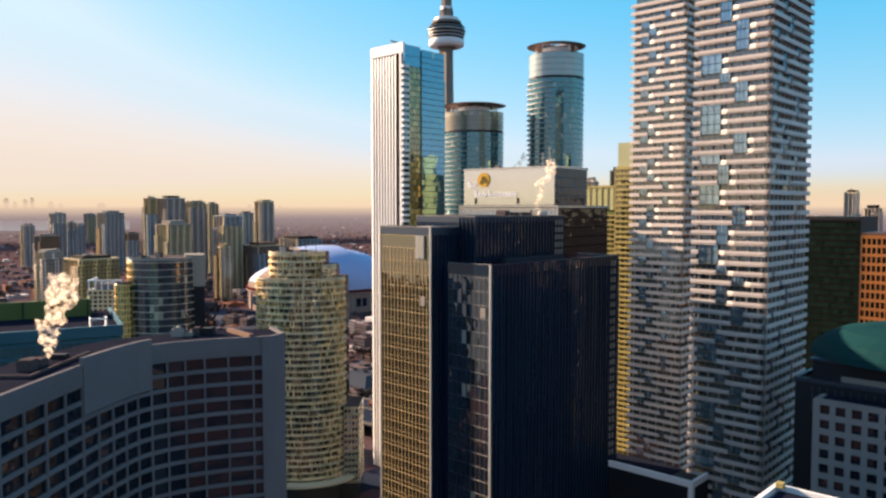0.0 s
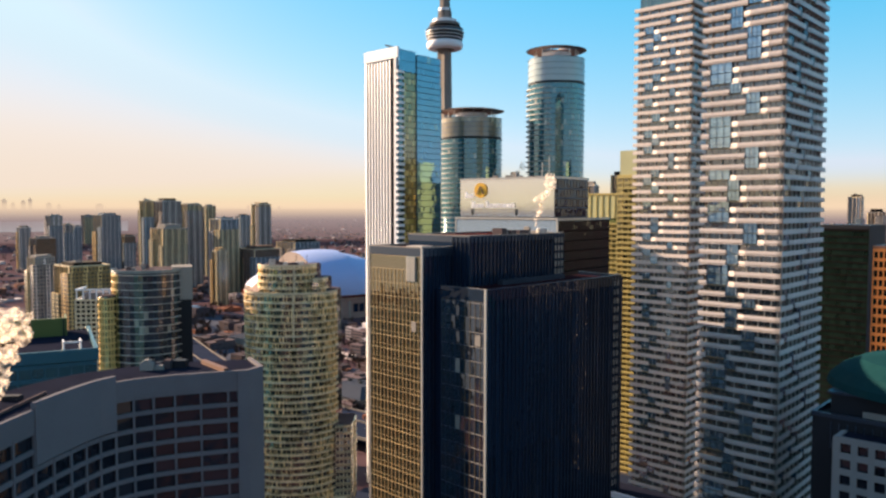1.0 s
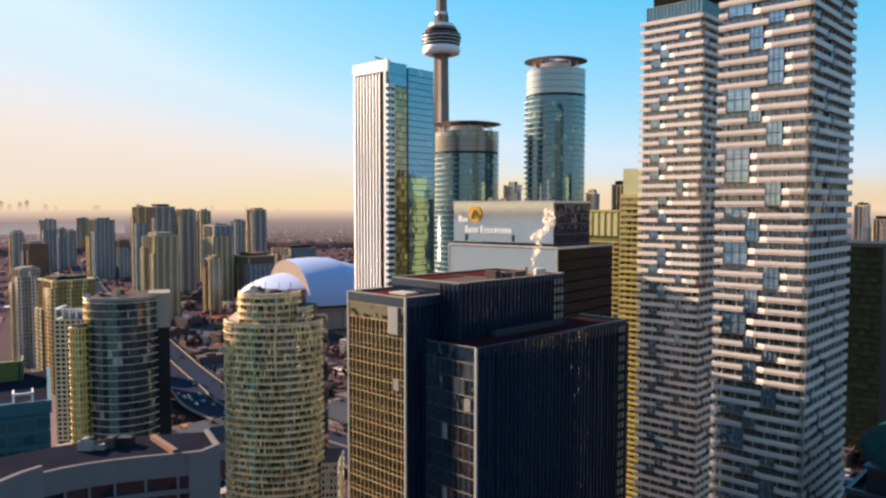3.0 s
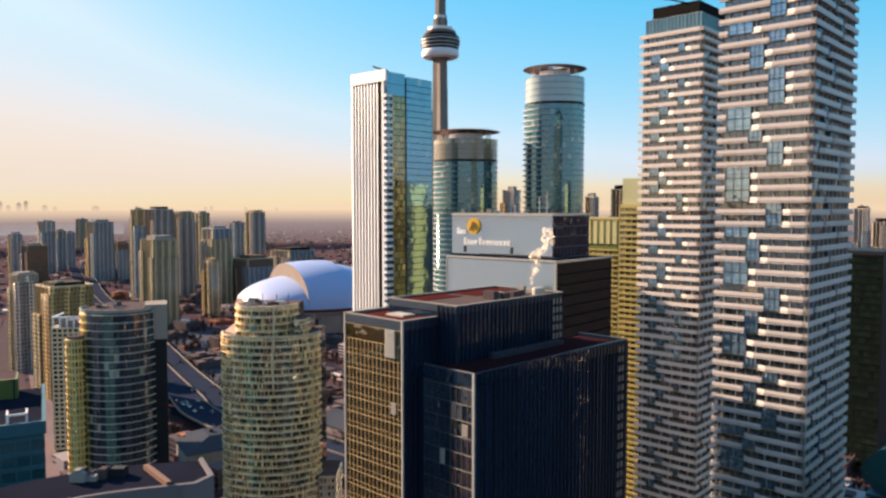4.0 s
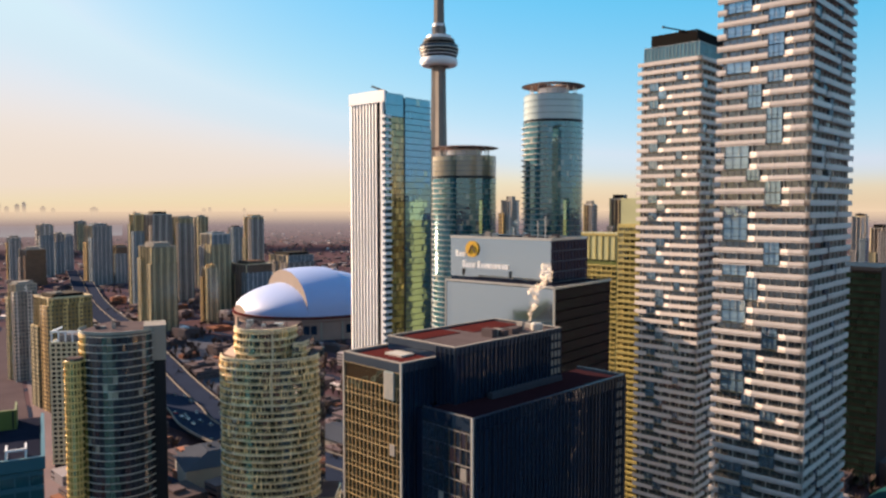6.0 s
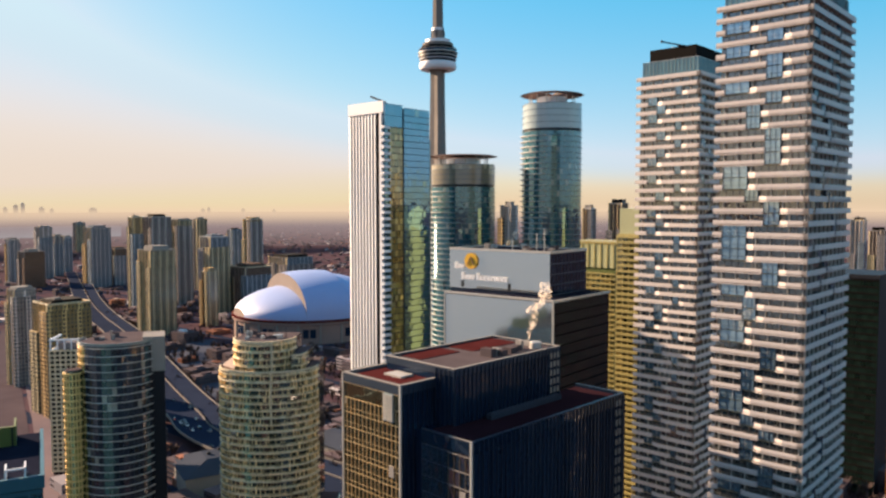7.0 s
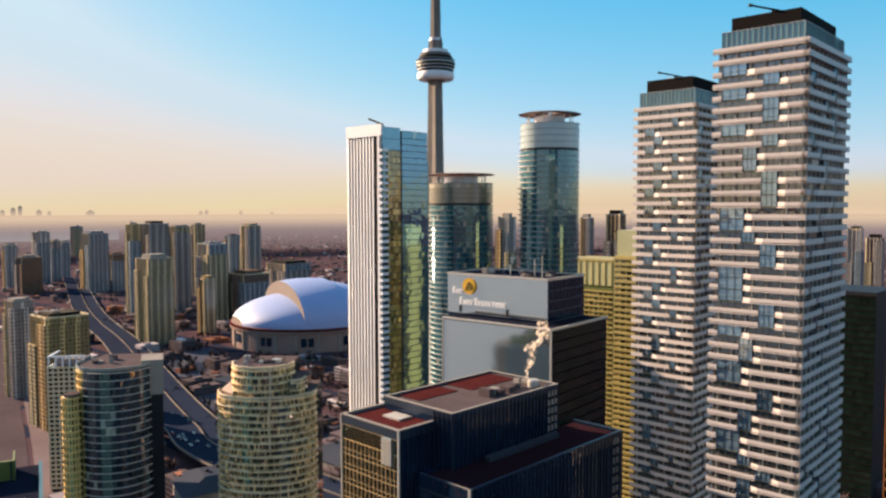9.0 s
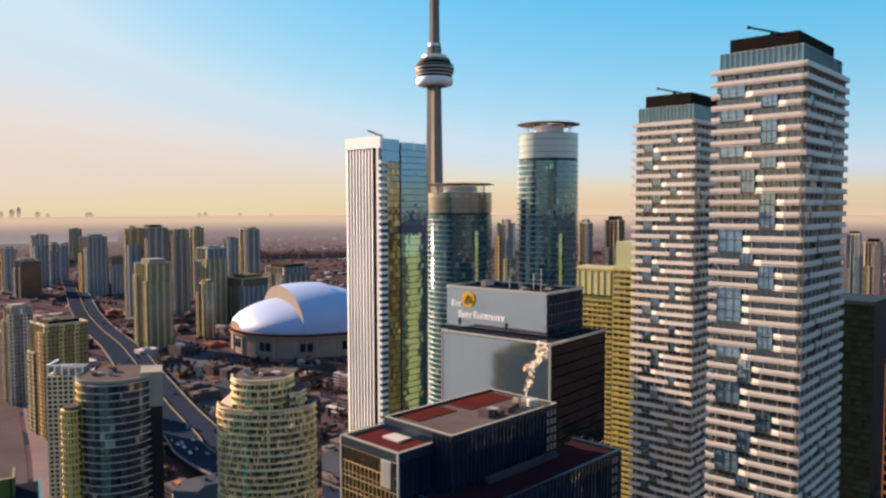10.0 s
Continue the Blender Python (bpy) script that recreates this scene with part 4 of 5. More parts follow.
# the domed stadium
def stadium():
    t = thing("domed_stadium", "white domed stadium roof on a pale concrete drum", "stadium", pose(-172.0, 1075, 0, 0, 0, 28))
    R = 104.0
    bm = turned(bmesh.new(), [(R, 0), (R, 24), (R + 3, 25), (R + 3, 30), (R - 2, 31)], 72)
    part("drum", bm, STADIUM, t)
    for i in range(72):
        a = 360 * (i + 0.5) / 72
        if i % 3 == 0:
            piece("drum_pier", CONCRETE, t, pose(0, 0, 0, 0, 0, a) @ pose(R, 0, 0), (3.0, 2.4, 26))
        elif i % 6 < 4:
            piece("drum_window", GLASS_DARK, t, pose(0, 0, 0, 0, 0, a) @ pose(R + 0.1, 0, 8), (0.4, 7.2, 11))
    part("rim", turned(bmesh.new(), [(R + 3.5, 27.5), (R + 3.5, 30.2), (R + 2, 30.4)], 72), ROOF_RED, t, "dark red roof rim")
    # low quarter dome behind and in front, high barrel panels between
    def cap(name, x0, x1, rise, half, lift):
        bm = bmesh.new()
        kx, ky = 26, 36
        rows = []
        for i in range(kx + 1):
            x = x0 + (x1 - x0) * i / kx
            row = []
            for j in range(ky + 1):
                th = math.pi * j / ky
                w = half * math.sqrt(max(0.0, 1 - (x / (R * 1.0)) ** 2)) if half is None else math.sqrt(max(4.0, R * R - x * x))
                y = -w * math.cos(th)
                row.append(bm.verts.new((x, y, 30 + lift + rise(x) * math.sin(th) ** 0.85)))
            rows.append(row)
        for p, q in zip(rows, rows[1:]):
            for j in range(ky):
                bm.faces.new((p[j], q[j], q[j + 1], p[j + 1]))
        # End faces split off to take the darker, shaded colour.
        ends = bmesh.new()
        for row in (rows[0], rows[-1]):
            lip = [ends.verts.new(v.co) for v in row]
            base = [ends.verts.new((v.co.x, v.co.y, 30)) for v in row]
            for j in range(ky):
                ends.faces.new((lip[j], lip[j + 1], base[j + 1], base[j]))
        part(name + "_end", ends, ARCH_SHADE, t)
        bmesh.ops.recalc_face_normals(bm, faces=bm.faces)
        for f in bm.faces:
            f.smooth = True
        part(name, bm, DOME, t)
    cap("front_panel", -100, -38, lambda x: 37 * math.sqrt(max(0.0, 1 - (x / 103) ** 2)), 1, 0)
    cap("arch_panel", -38, 20, lambda x: 55 * math.sqrt(max(0.0, 1 - (x / 125) ** 2)), 1, 0)
    cap("rear_panel", 20, 100, lambda x: 52 * math.sqrt(max(0.0, 1 - (x / 103) ** 2)), 1, 0)


stadium()


# apartment blocks on the near side of the stadium
def curved_condo():
    t = thing("curved_condo", "rounded glass apartment block with stepped top and balconies coloured gold as sunlit", "apartment tower", pose(-67.5, 350, 0, 0, 0, 0))
    # plan: a broad bow towards the lake road
    front = arc(0, 6, 20.8, 180, 360, 26, 15.0)

    def block(pts, z0, z1, seed, most, back, split=None):
        closed = pts + [(pts[-1][0], back), (pts[0][0], back)]
        part("core", prism(bmesh.new(), [(0.97 * px, 0.97 * py + 0.2) for px, py in closed], 0 if z0 < 10 else z0, z1 - 0.4), GLASS_GREEN, t)
        floors = int((z1 - z0) / 2.95)
        base = z1 - floors * 2.95
        runs = [(pts, GLASS_SUNLIT, JOINED_SUNLIT, SUNLIT_BAND)]
        # Left third keeps duller colours; the rest is coloured as sunlit.
        if split:
            runs = [(pts[:split], GLASS_CONDO, JOINED_CONDO, PALE_BAND), (pts[split - 1:], GLASS_SUNLIT, JOINED_SUNLIT, SUNLIT_BAND)]
        for run, g1, g2, band in runs:
            clad(t, run, base, floors, 2.95, 2.5, g1, g2, band, 0.62, 0.3, None, 0.16, 0.34, most=most // len(runs), seed=seed, tilt=0.8, band_name="balustrade", panels=True, inset=0.5)
        # uneven posts, screens and balcony dividers
        rng, posts = random.Random(seed), bmesh.new()
        for f in range(floors):
            for c, ang, w in stations(pts, 1.25):
                if rng.random() < 0.72:
                    m = Matrix.Translation((c.x, c.y, base + f * 2.95)) @ Matrix.Rotation(ang, 4, "Z") @ pose(rng.uniform(-0.5, 0.5), 0, 0)
                    half, out = rng.choice((0.05, 0.06, 0.08, 0.2)), rng.choice((-0.25, 0.05, 0.35))
                    box(posts, -half, half, -out - 0.1, 0.6, 0, rng.choice((2.1, 2.9, 2.9)), m)
        part("post_rest", posts, TRIM_POST, t, kind="stuff")
        edge = mesh_of("slab_edge", ribbon(bmesh.new(), pts, -0.6, 0.55, 0, 0.2), TRIM)
        bold = mesh_of("slab_edge", ribbon(bmesh.new(), pts, -0.6, 0.7, 0, 0.42), CREAM)
        for f in range(floors + 1):
            ob = bpy.data.objects.new("slab_edge", bold if f % 7 in (3, 5) else edge)
            scene.collection.objects.link(ob)
            ob.parent, ob.matrix_basis = t, pose(0, 0, base + f * 2.95 - 1.05)
        part("roof", prism(bmesh.new(), [(0.95 * px, 0.95 * py + 0.2) for px, py in closed], z1 - 0.4, z1 + 0.1), ROOF, t)
        part("parapet", ribbon(bmesh.new(), pts, -0.3, 0.3, z1 + 0.1, z1 + 0.9), CREAM, t)
    block(front, 8, 105.0, 61, 290, 26, 8)
    block(arc(-1.5, 6, 13.0, 180, 360, 18, 13.0), 105.0, 117.0, 62, 90, 22)
    block([(11.5, -3.5), (15.5, -2.0), (17.0, 4)], 105.0, 111.0, 63, 20, 20)
    part("side_wing", boxes((18, 27.8, 1, 20, 0, 44.0)), GLASS_GREEN, t)
    part("side_roof", boxes((18, 27.7, 1.1, 20, 44.0, 44.6)), ROOF, t)
    clad(t, [(20.8, 0.0), (27.5, 1.0), (28.0, 18)], 9, 12, 2.95, 1.9, GLASS_CONDO, JOINED_CONDO, SUNLIT_BAND, 1.15, 0.3, TRIM, 0.2, 0.14, most=60, seed=64, tilt=1.0, band_name="balustrade")
    part("canopy", ribbon(bmesh.new(), arc(0, 6, 21.5, 185, 355, 20, 16.0), -0.5, 5.0, 10.5, 11.6), CREAM, t, "pale curved entrance canopy")
    # Cream strips added to paint the sun's glint down the facade.
    part("pilaster", boxes((3.6, 4.2, -9.4, -8.8, 84, 105), (3.6, 4.2, -7.2, -6.2, 105, 117.8)), CREAM, t, "cream strip painted as a sun glint")
    # low sloping roof on the shoulder
    bm = bmesh.new()
    a, b, c, d = (bm.verts.new(p) for p in ((-19.5, 4, 106.0), (-12.5, -4, 106.0), (-11.5, 8, 111.5), (-13, 14, 111.5)))
    e, f = bm.verts.new((-12.5, -4, 105.0)), bm.verts.new((-19.5, 4, 105.0))
    bm.faces.new((a, b, c, d))
    bm.faces.new((f, e, b, a))
    part("shoulder_roof", bm, RUST, t, "brown sloping roof shoulder")
    rooftop_clutter(t, -13, 10, 0, 18, 117.1, 9, 4)
    for x in (-15, -12.5, -9, -4, 2, 7):
        piece("roof_mast", DARK, t, pose(x, 8, 106 if x < -11 else 117), (0.2, 0.2, 4.5 if x > -11 else 7))


curved_condo()


def cylinder_condo():
    t = thing("cylinder_condo", "round-fronted blue glass apartment tower with pale slab edges", "apartment tower", pose(-140.5, 376, 0, 0, 0, 20))
    pts = arc(0, 0, 16.2, 150, 330, 24)
    part("core", prism(bmesh.new(), arc(0, 0, 15.8, 150, 330, 24) + [(15.5, 20), (-6, 24)], 0, 112.5), GLASS_DEEP, t)
    # Strip of the front coloured gold as sunlit; the rest stays dark.
    clad(t, pts[:10], 6.5, 31, 3.4, 2.2, GLASS_OLIVE, JOINED_OLIVE, SUNLIT_OCHRE, 0.8, 0.6, SUNLIT_OCHRE, 0.3, 0.4, most=90, seed=73, tilt=1.0)
    clad(t, pts[9:], 6.5, 31, 3.4, 2.2, GLASS_DEEP, JOINED_DEEP, SLAB_EDGE, 0.3, 0.6, FIN, 0.12, 0.1, most=200, seed=71, tilt=0.8)
    part("dark_side", boxes((13.9, 19.5, -7.5, 18, 0, 106)), DARK, t)
    part("roof", prism(bmesh.new(), arc(0, 0, 15.0, 150, 330, 24) + [(14, 19), (-6, 23)], 112.5, 113.2), ROOF, t)
    part("parapet", ribbon(bmesh.new(), pts, 0.1, 0.6, 112.7, 114.0), SLAB_DIM, t)
    part("penthouse", boxes((10.5, 19.9, -8.0, 8.0, 99, 114.8)), CONCRETE, t, "pale rooftop plant box")
    low = arc(-17.85, -8.4, 3.7, 130, 330, 10)
    part("lower_bay", prism(bmesh.new(), arc(-17.85, -8.4, 3.4, 130, 330, 10) + [(-12, -4)], 0, 102), GLASS_GREEN, t)
    part("bay_roof", prism(bmesh.new(), arc(-17.85, -8.4, 3.3, 130, 330, 10) + [(-12.2, -4.2)], 102.0, 102.6), ROOF, t)
    # The bay gets the same sunlit gold in its colour.
    clad(t, low, 4, 33, 2.95, 1.8, GLASS_OLIVE, JOINED_OLIVE, SUNLIT_OCHRE, 0.7, 0.6, SUNLIT_OCHRE, 0.4, 0.3, most=90, seed=72, tilt=1.0)
    rooftop_clutter(t, -12, 2, -4, 14, 113.2, 6, 5)


cylinder_condo()


def white_condo():
    t = thing("white_condo", "cream concrete apartment tower with dark recessed balconies and open roof frame", "apartment tower", pose(-233.5, 523.5, 0, 0, 0, 8))
    part("core", boxes((-11, 11, -8.5, 12, 0, 82)), GLASS_HOTEL, t)
    clad(t, [(-11.3, 12), (-11.3, -9), (11.3, -9), (11.3, 12)], 4, 26, 3.0, 3.1, GLASS_HOTEL, GLASS_HOTEL, CREAM, 1.15, 0.5, CREAM, 0.9, 0.4, most=200, seed=75, inset=0.6)
    part("roof_frame", boxes(*[(-11 + 4.2 * i, -10.2 + 4.2 * i, -9.2, -8.4, 82, 88) for i in range(6)], (-11.3, 11.3, -9.3, -8.3, 88, 89), (-11.3, -10.3, -8.3, 11, 88, 89)), WHITE, t)
    part("roof_box", boxes((-8, 10, -5, 8, 82, 86)), HOTEL_WALL, t)


white_condo()


# the near hotel with the curved front
def smooth_line(pts, k=8):
    out = []
    p = [pts[0]] + pts + [pts[-1]]
    for a, b, c, d in zip(p, p[1:], p[2:], p[3:]):
        for i in range(k):
            s = i / k
            out.append(tuple(0.5 * (2 * b[j] + (c[j] - a[j]) * s + (2 * a[j] - 5 * b[j] + 4 * c[j] - d[j]) * s * s + (3 * b[j] - a[j] - 3 * c[j] + d[j]) * s ** 3) for j in (0, 1)))
    return out + [pts[-1]]


def hotel():
    t = thing("hotel", "pale concrete hotel slab with a curved front and dark window grid", "hotel", pose(0, 0, 0))
    pts = smooth_line([(-69.0, 92.0), (-68.4, 114.0), (-67.2, 132.0), (-65.4, 147.0), (-61.8, 157.5), (-52.5, 164.0), (-39.0, 168.6)], 3)
    back = [(-37.0, 172.5), (-42.0, 182.0)] + [(x, y) for x, y in reversed(offset_line(pts, -15.0))][2:]
    part("core", prism(bmesh.new(), offset_line(pts, -1.3) + back, 0, 107.0), GLASS_HOTEL, t)
    clad(t, pts, 1.8, 32, 3.25, 4.6, GLASS_HOTEL, GLASS_HOTEL, HOTEL_WALL, 0.85, 0.1, HOTEL_WALL, 0.42, 0.2, most=290, seed=81, inset=0.3, tilt=0.4, band_name="spandrel")
    part("parapet", ribbon(bmesh.new(), pts, -0.5, 0.25, 105.6, 109.2), HOTEL_WALL, t)
    part("rear_parapet", ribbon(bmesh.new(), [pts[-1]] + back, -0.5, 0.25, 105.6, 108.2), ROOF_DARK, t)
    i0, i1 = 7, 13
    part("blank_panel", ribbon(bmesh.new(), pts[i0:i1], -0.45, 0.45, 99.6, 110.4), HOTEL_WALL, t, "blank concrete panel above the windows")
    part("end_wall", ribbon(bmesh.new(), [(-40.8, 167.9), (-38.8, 168.6), (-37.0, 172.5), (-42.0, 182.0)], -0.4, 0.42, 0, 109.3), HOTEL_WALL, t)
    part("roof", prism(bmesh.new(), offset_line(pts, -0.5) + back, 107.0, 108.7), ROOF_DARK, t)
    rooftop_clutter(t, -81, -71, 100, 158, 108.7, 6, 6, (ROOF, DARK, CONCRETE))
    rooftop_clutter(t, -64, -46, 168, 177, 108.7, 7, 7, (ROOF, DARK, CONCRETE))
    part("roof_beam", box(bmesh.new(), -6, 6, -0.5, 0.5, 0, 0.9, pose(-47.0, 172.5, 108.8, 0, 0, -50)), RUST, t, "brown timber-coloured roof beam")
    part("roof_pipe", boxes((-80, -71, 128, 128.5, 108.8, 109.3), (-71.5, -71, 128.5, 150, 108.8, 109.3)), ROOF, t, "grey rooftop pipe run")


hotel()


# right-hand neighbours
def window_block():
    t = thing("window_block", "white precast block with a grid of square dark windows", "office building", at_corner(125.0, 140.0))
    m = [(-50.6, 0), (0, 0)]
    part("core", boxes((-50.4, 0, 0.9, 24, 0, 92.0)), GLASS_HOTEL, t)
    clad(t, m, 2.5, 26, 3.5, 3.4, GLASS_HOTEL, GLASS_HOTEL, PRECAST, 1.35, 0.3, PRECAST, 1.25, 0.3, most=200, seed=85, inset=0.5)
    part("side_wall", boxes((-51.5, -50.4, -0.3, 24, 0, 93.2)), PRECAST, t)
    part("roof", boxes((-51, 0, 0, 24, 92.4, 93.0)), ROOF_DARK, t)


def copper_block():
    t = thing("copper_roof_block", "dark office block with a green copper dome roof", "office building", at_corner(124.0, 150.5))
    part("body", boxes((-50, 0, 0, 44, 0, 95.4)), DARK, t)
    part("roof_edge", ribbon(bmesh.new(), [(-50, 44), (-50, 0), (0, 0)], -0.6, 0.25, 95.4, 96.4), FIN, t)
    for i in range(26):
        piece("louvre", FIN, t, pose(-46 + i * 1.7, -0.15, 88.5), (0.25, 0.3, 6.0))
    part("drum", boxes((-47, -3, 3, 43, 95.4, 100.4)), DARK, t)
    part("eave", boxes((-47.6, -2.4, 2.4, 43.6, 100.4, 101.0)), FIN, t)
    part("pale_sign_band", boxes((-40, -28, 1.4, 2.0, 95.6, 97.6)), CONCRETE, t)
    bm = bmesh.new()
    turned(bm, [(25, 0), (24.4, 1.6), (22, 3.9), (17.5, 6.2), (11, 7.6), (4, 8.2), (0.2, 8.3)], 40)
    bm.transform(pose(-27.4, 21.8, 101.0))
    part("copper_dome", bm, COPPER, t, "green copper dome")


def corner_block():
    t = thing("corner_block", "low roof corner with a pale parapet", "building", at_corner(65.8, 145.3))
    part("body", boxes((0, 45, -30, 0, 0, 82.6)), CONCRETE, t)
    part("parapet", ribbon(bmesh.new(), [(45, 0), (0, 0), (0, -30)], -0.2, 0.7, 82.6, 83.7), WHITE, t)
    part("corner_cap", boxes((0.2, 1.6, -1.6, -0.2, 83.7, 84.6)), YELLOW, t, "yellow corner cap")
    part("roof", boxes((0.8, 45, -30, -0.8, 82.6, 82.9)), ROOF_DARK, t)


corner_block()


def dark_slab():
    t = thing("dark_slab_tower", "dark glass office tower with thin floor lines", "office building", at_corner(263.0, 473.0))
    part("core", boxes((-60, 0, 0, 40, 0, 131)), DARK, t)
    clad(t, [(-60, -0.2), (0, -0.2)], 2, 32, 4.0, 3.0, GLASS_BLACK, JOINED_BLACK, BLACK, 0.9, 0.15, None, most=150, seed=91)
    part("parapet", boxes((-60.2, 0.2, -0.4, 40, 130.5, 132.7)), DARK, t)
    rooftop_clutter(t, -55, -4, 4, 36, 131, 10, 12)


def bronze_tower():
    t = thing("bronze_tower", "bronze glass tower painted orange as if glowing in low sun", "office building", at_corner(200.6, 320.0))
    part("core", boxes((-20, 0, 0, 24, 0, 126)), SUN_ORANGE, t)
    clad(t, [(-20, -0.2), (0, -0.2)], 2, 31, 4.0, 2.0, GLASS_GOLD, JOINED_GOLD, SUN_ORANGE, 1.3, 0.2, SUN_ORANGE, 0.5, 0.25, most=100, seed=92)
    part("parapet", boxes((-20.3, 0.3, -0.4, 24, 126, 127.2)), RUST, t)


window_block()
copper_block()
dark_slab()
bronze_tower()


# towers beyond the offices
def yellow_condo():
    t = thing("yellow_condo", "yellow-green panelled apartment tower with stacked balconies", "apartment tower", at_corner(105.1, 385.0))
    part("core", boxes((-19, 0, 0, 22, 0, 160)), YELLOW, t)
    clad(t, [(-19, -0.2), (0, -0.2)], 2, 57, 2.76, 3.0, GLASS_OLIVE, GLASS_OLIVE, YELLOW, 1.1, 0.8, YELLOW, 0.5, 0.2, most=280, seed=95)
    part("penthouse", boxes((-18, -5.6, 0.3, 13, 160, 172.2)), PALE_GREEN, t, "pale yellow-green penthouse wall")
    part("dark_side", boxes((-3.3, 1, -1, 18.5, 0, 174)), DARK, t)


def green_block():
    t = thing("green_glass_block", "pale green glass block with pale roof edge", "apartment tower", at_corner(108.1, 472.8))
    part("core", boxes((-32, 0, 0, 26, 0, 152)), GREEN, t)
    clad(t, [(-32, -0.2), (0, -0.2)], 2, 44, 3.0, 3.2, GLASS_OLIVE, GLASS_OLIVE, YELLOW, 0.9, 0.6, YELLOW, 0.4, 0.2, most=200, seed=96)
    part("screen", boxes((-32, 0, -0.5, -0.2, 137, 151)), PALE_GREEN, t)
    for i in range(8):
        piece("screen_rib", YELLOW, t, pose(-31 + i * 4.3, -0.6, 137), (0.5, 0.3, 14))
    part("roof_edge", boxes((-32.4, 0.4, -0.8, 26, 151, 152.4)), YELLOW, t)


yellow_condo()
green_block()
FAR = [far_facade("far_grey", (0.225, 0.20, 0.19), (0.035, 0.042, 0.05), 3.6, 3.2, 0.25, 0.34, stacks=0.35), far_facade("far_green", (0.25, 0.198, 0.118), (0.03, 0.048, 0.042), 3.6, 2.6, 0.22, 0.36, stacks=0.4),
       far_facade("far_gold", (0.30, 0.20, 0.085), (0.05, 0.042, 0.03), 3.4, 3.2, 0.3, 0.36, stacks=0.3), far_facade("far_blue", (0.17, 0.19, 0.215), (0.03, 0.055, 0.075), 3.6, 2.4, 0.2, 0.3, stacks=0.3),
       far_facade("far_brown", (0.12, 0.075, 0.052), (0.03, 0.03, 0.03), 3.2, 3.0), far_facade("far_pale", (0.31, 0.28, 0.265), (0.06, 0.08, 0.09), 3.0, 3.0, 0.5, 0.4, stacks=0.25)]


def far_tower(x, y, w, d, h, k, seed=0, turn=GRID, name="apartment_tower"):
    """A plain tower of the distant city, with a stepped head."""
    rng = random.Random(seed * 7 + int(x) + int(h))
    words = ("grey concrete", "grey-green glass", "sand-coloured", "blue glass", "brown brick", "pale concrete")[k]
    t = thing(name, words + " tower in the distant city", "apartment tower", pose(x, y, 0, 0, 0, turn), "distant towers")
    part("body", boxes((-w / 2, w / 2, -d / 2, d / 2, 0, h)), FAR[k], t)
    i = rng.uniform(0.1, 0.25)
    part("penthouse", boxes((-w * (0.5 - i), w * (0.5 - i), -d * (0.5 - i), d * (0.5 - i), h, h + rng.uniform(3, 6))), rng.choice((CONCRETE, BLACK, FAR[k])), t)
    part("parapet", ribbon(bmesh.new(), [(-w / 2, -d / 2), (w / 2, -d / 2), (w / 2, d / 2), (-w / 2, d / 2), (-w / 2, -d / 2)], -0.4, 0.3, h, h + 1.2), rng.choice((CONCRETE, BRIGHT, CREAM)), t)
    ribs = bmesh.new()
    outline = [(-w / 2, d / 2), (-w / 2, -d / 2), (w / 2, -d / 2), (w / 2, d / 2)]
    for f in range(1, int(h / 3.6)):
        ribbon(ribs, outline, -0.2, 0.3, 3.6 * f - 0.2, 3.6 * f + 0.2)
    part("floor_slab_rest", ribs, FAR[k], t, kind="stuff")
    # upright piers and balcony stacks on the two faces
    fins = bmesh.new()
    for ang, across, off in ((0, w, d / 2), (-90, d, w / 2)):
        n = max(3, int(across / 4.2))
        for j in range(n + 1):
            half = 0.45 if j % 3 else 1.0
            wedge(fins, -across / 2 + across * j / n - half, -across / 2 + across * j / n + half, -off - 0.75, -off + 0.2, 0, h + (1.5 if j % 3 == 0 else 0), pose(0, 0, 0, 0, 0, ang))
    part("pier_rest", fins, rng.choice((TOWER, LIGHT_PIER, LIGHT_PIER, CONCRETE)), t, kind="stuff")
    crown = bmesh.new()
    for j in range(rng.randrange(2, 5)):
        cx, cy, cw = rng.uniform(-0.3, 0.3) * w, rng.uniform(-0.3, 0.3) * d, rng.uniform(1.0, 3.0)
        box(crown, cx - cw, cx + cw, cy - cw, cy + cw, h, h + rng.uniform(2, 5.5))
    part("roof_plant", crown, CONCRETE, t)
    if h > 70:
        u = rng.uniform(0.25, 0.45)
        part("side_volume", boxes((-w / 2 - 2.5, -w / 2 + w * u, -d / 2 - 2.5, d / 2 - 3, 0, h * rng.uniform(0.72, 0.94))), FAR[rng.choice((1, 2, 0, k))], t)
        part("front_volume", boxes((w / 2 - w * u, w / 2 + 1.5, -d / 2 - 2.0, d / 2, 0, h * rng.uniform(0.8, 1.03))), FAR[rng.choice((0, 1, 3, k))], t)
    for s in (-0.5, 0.5):
        piece("pier", rng.choice((TOWER, TRIM)), t, pose(s * w * 0.96, -d / 2 - 0.2, 0), (1.2, 0.8, h))


far_tower(-970, 1758, 22, 22, 98, 3)
far_tower(-874, 1658, 40, 40, 77, 4)
far_tower(-951, 1858, 29, 29, 124, 5)
far_tower(-944, 1908, 20, 20, 101, 0)
far_tower(-970, 2008, 19, 19, 93, 3)
far_tower(-1223, 2608, 29, 29, 118, 0)
far_tower(-738, 1672, 42, 42, 127, 3)
far_tower(-709, 1708, 25, 25, 80, 4)
far_tower(-507, 1308, 17, 17, 155, 2)
far_tower(-483, 1338, 35, 35, 155, 0)
far_tower(-376, 1051, 35, 35, 115, 1)
far_tower(-458, 1388, 28, 28, 149, 1)
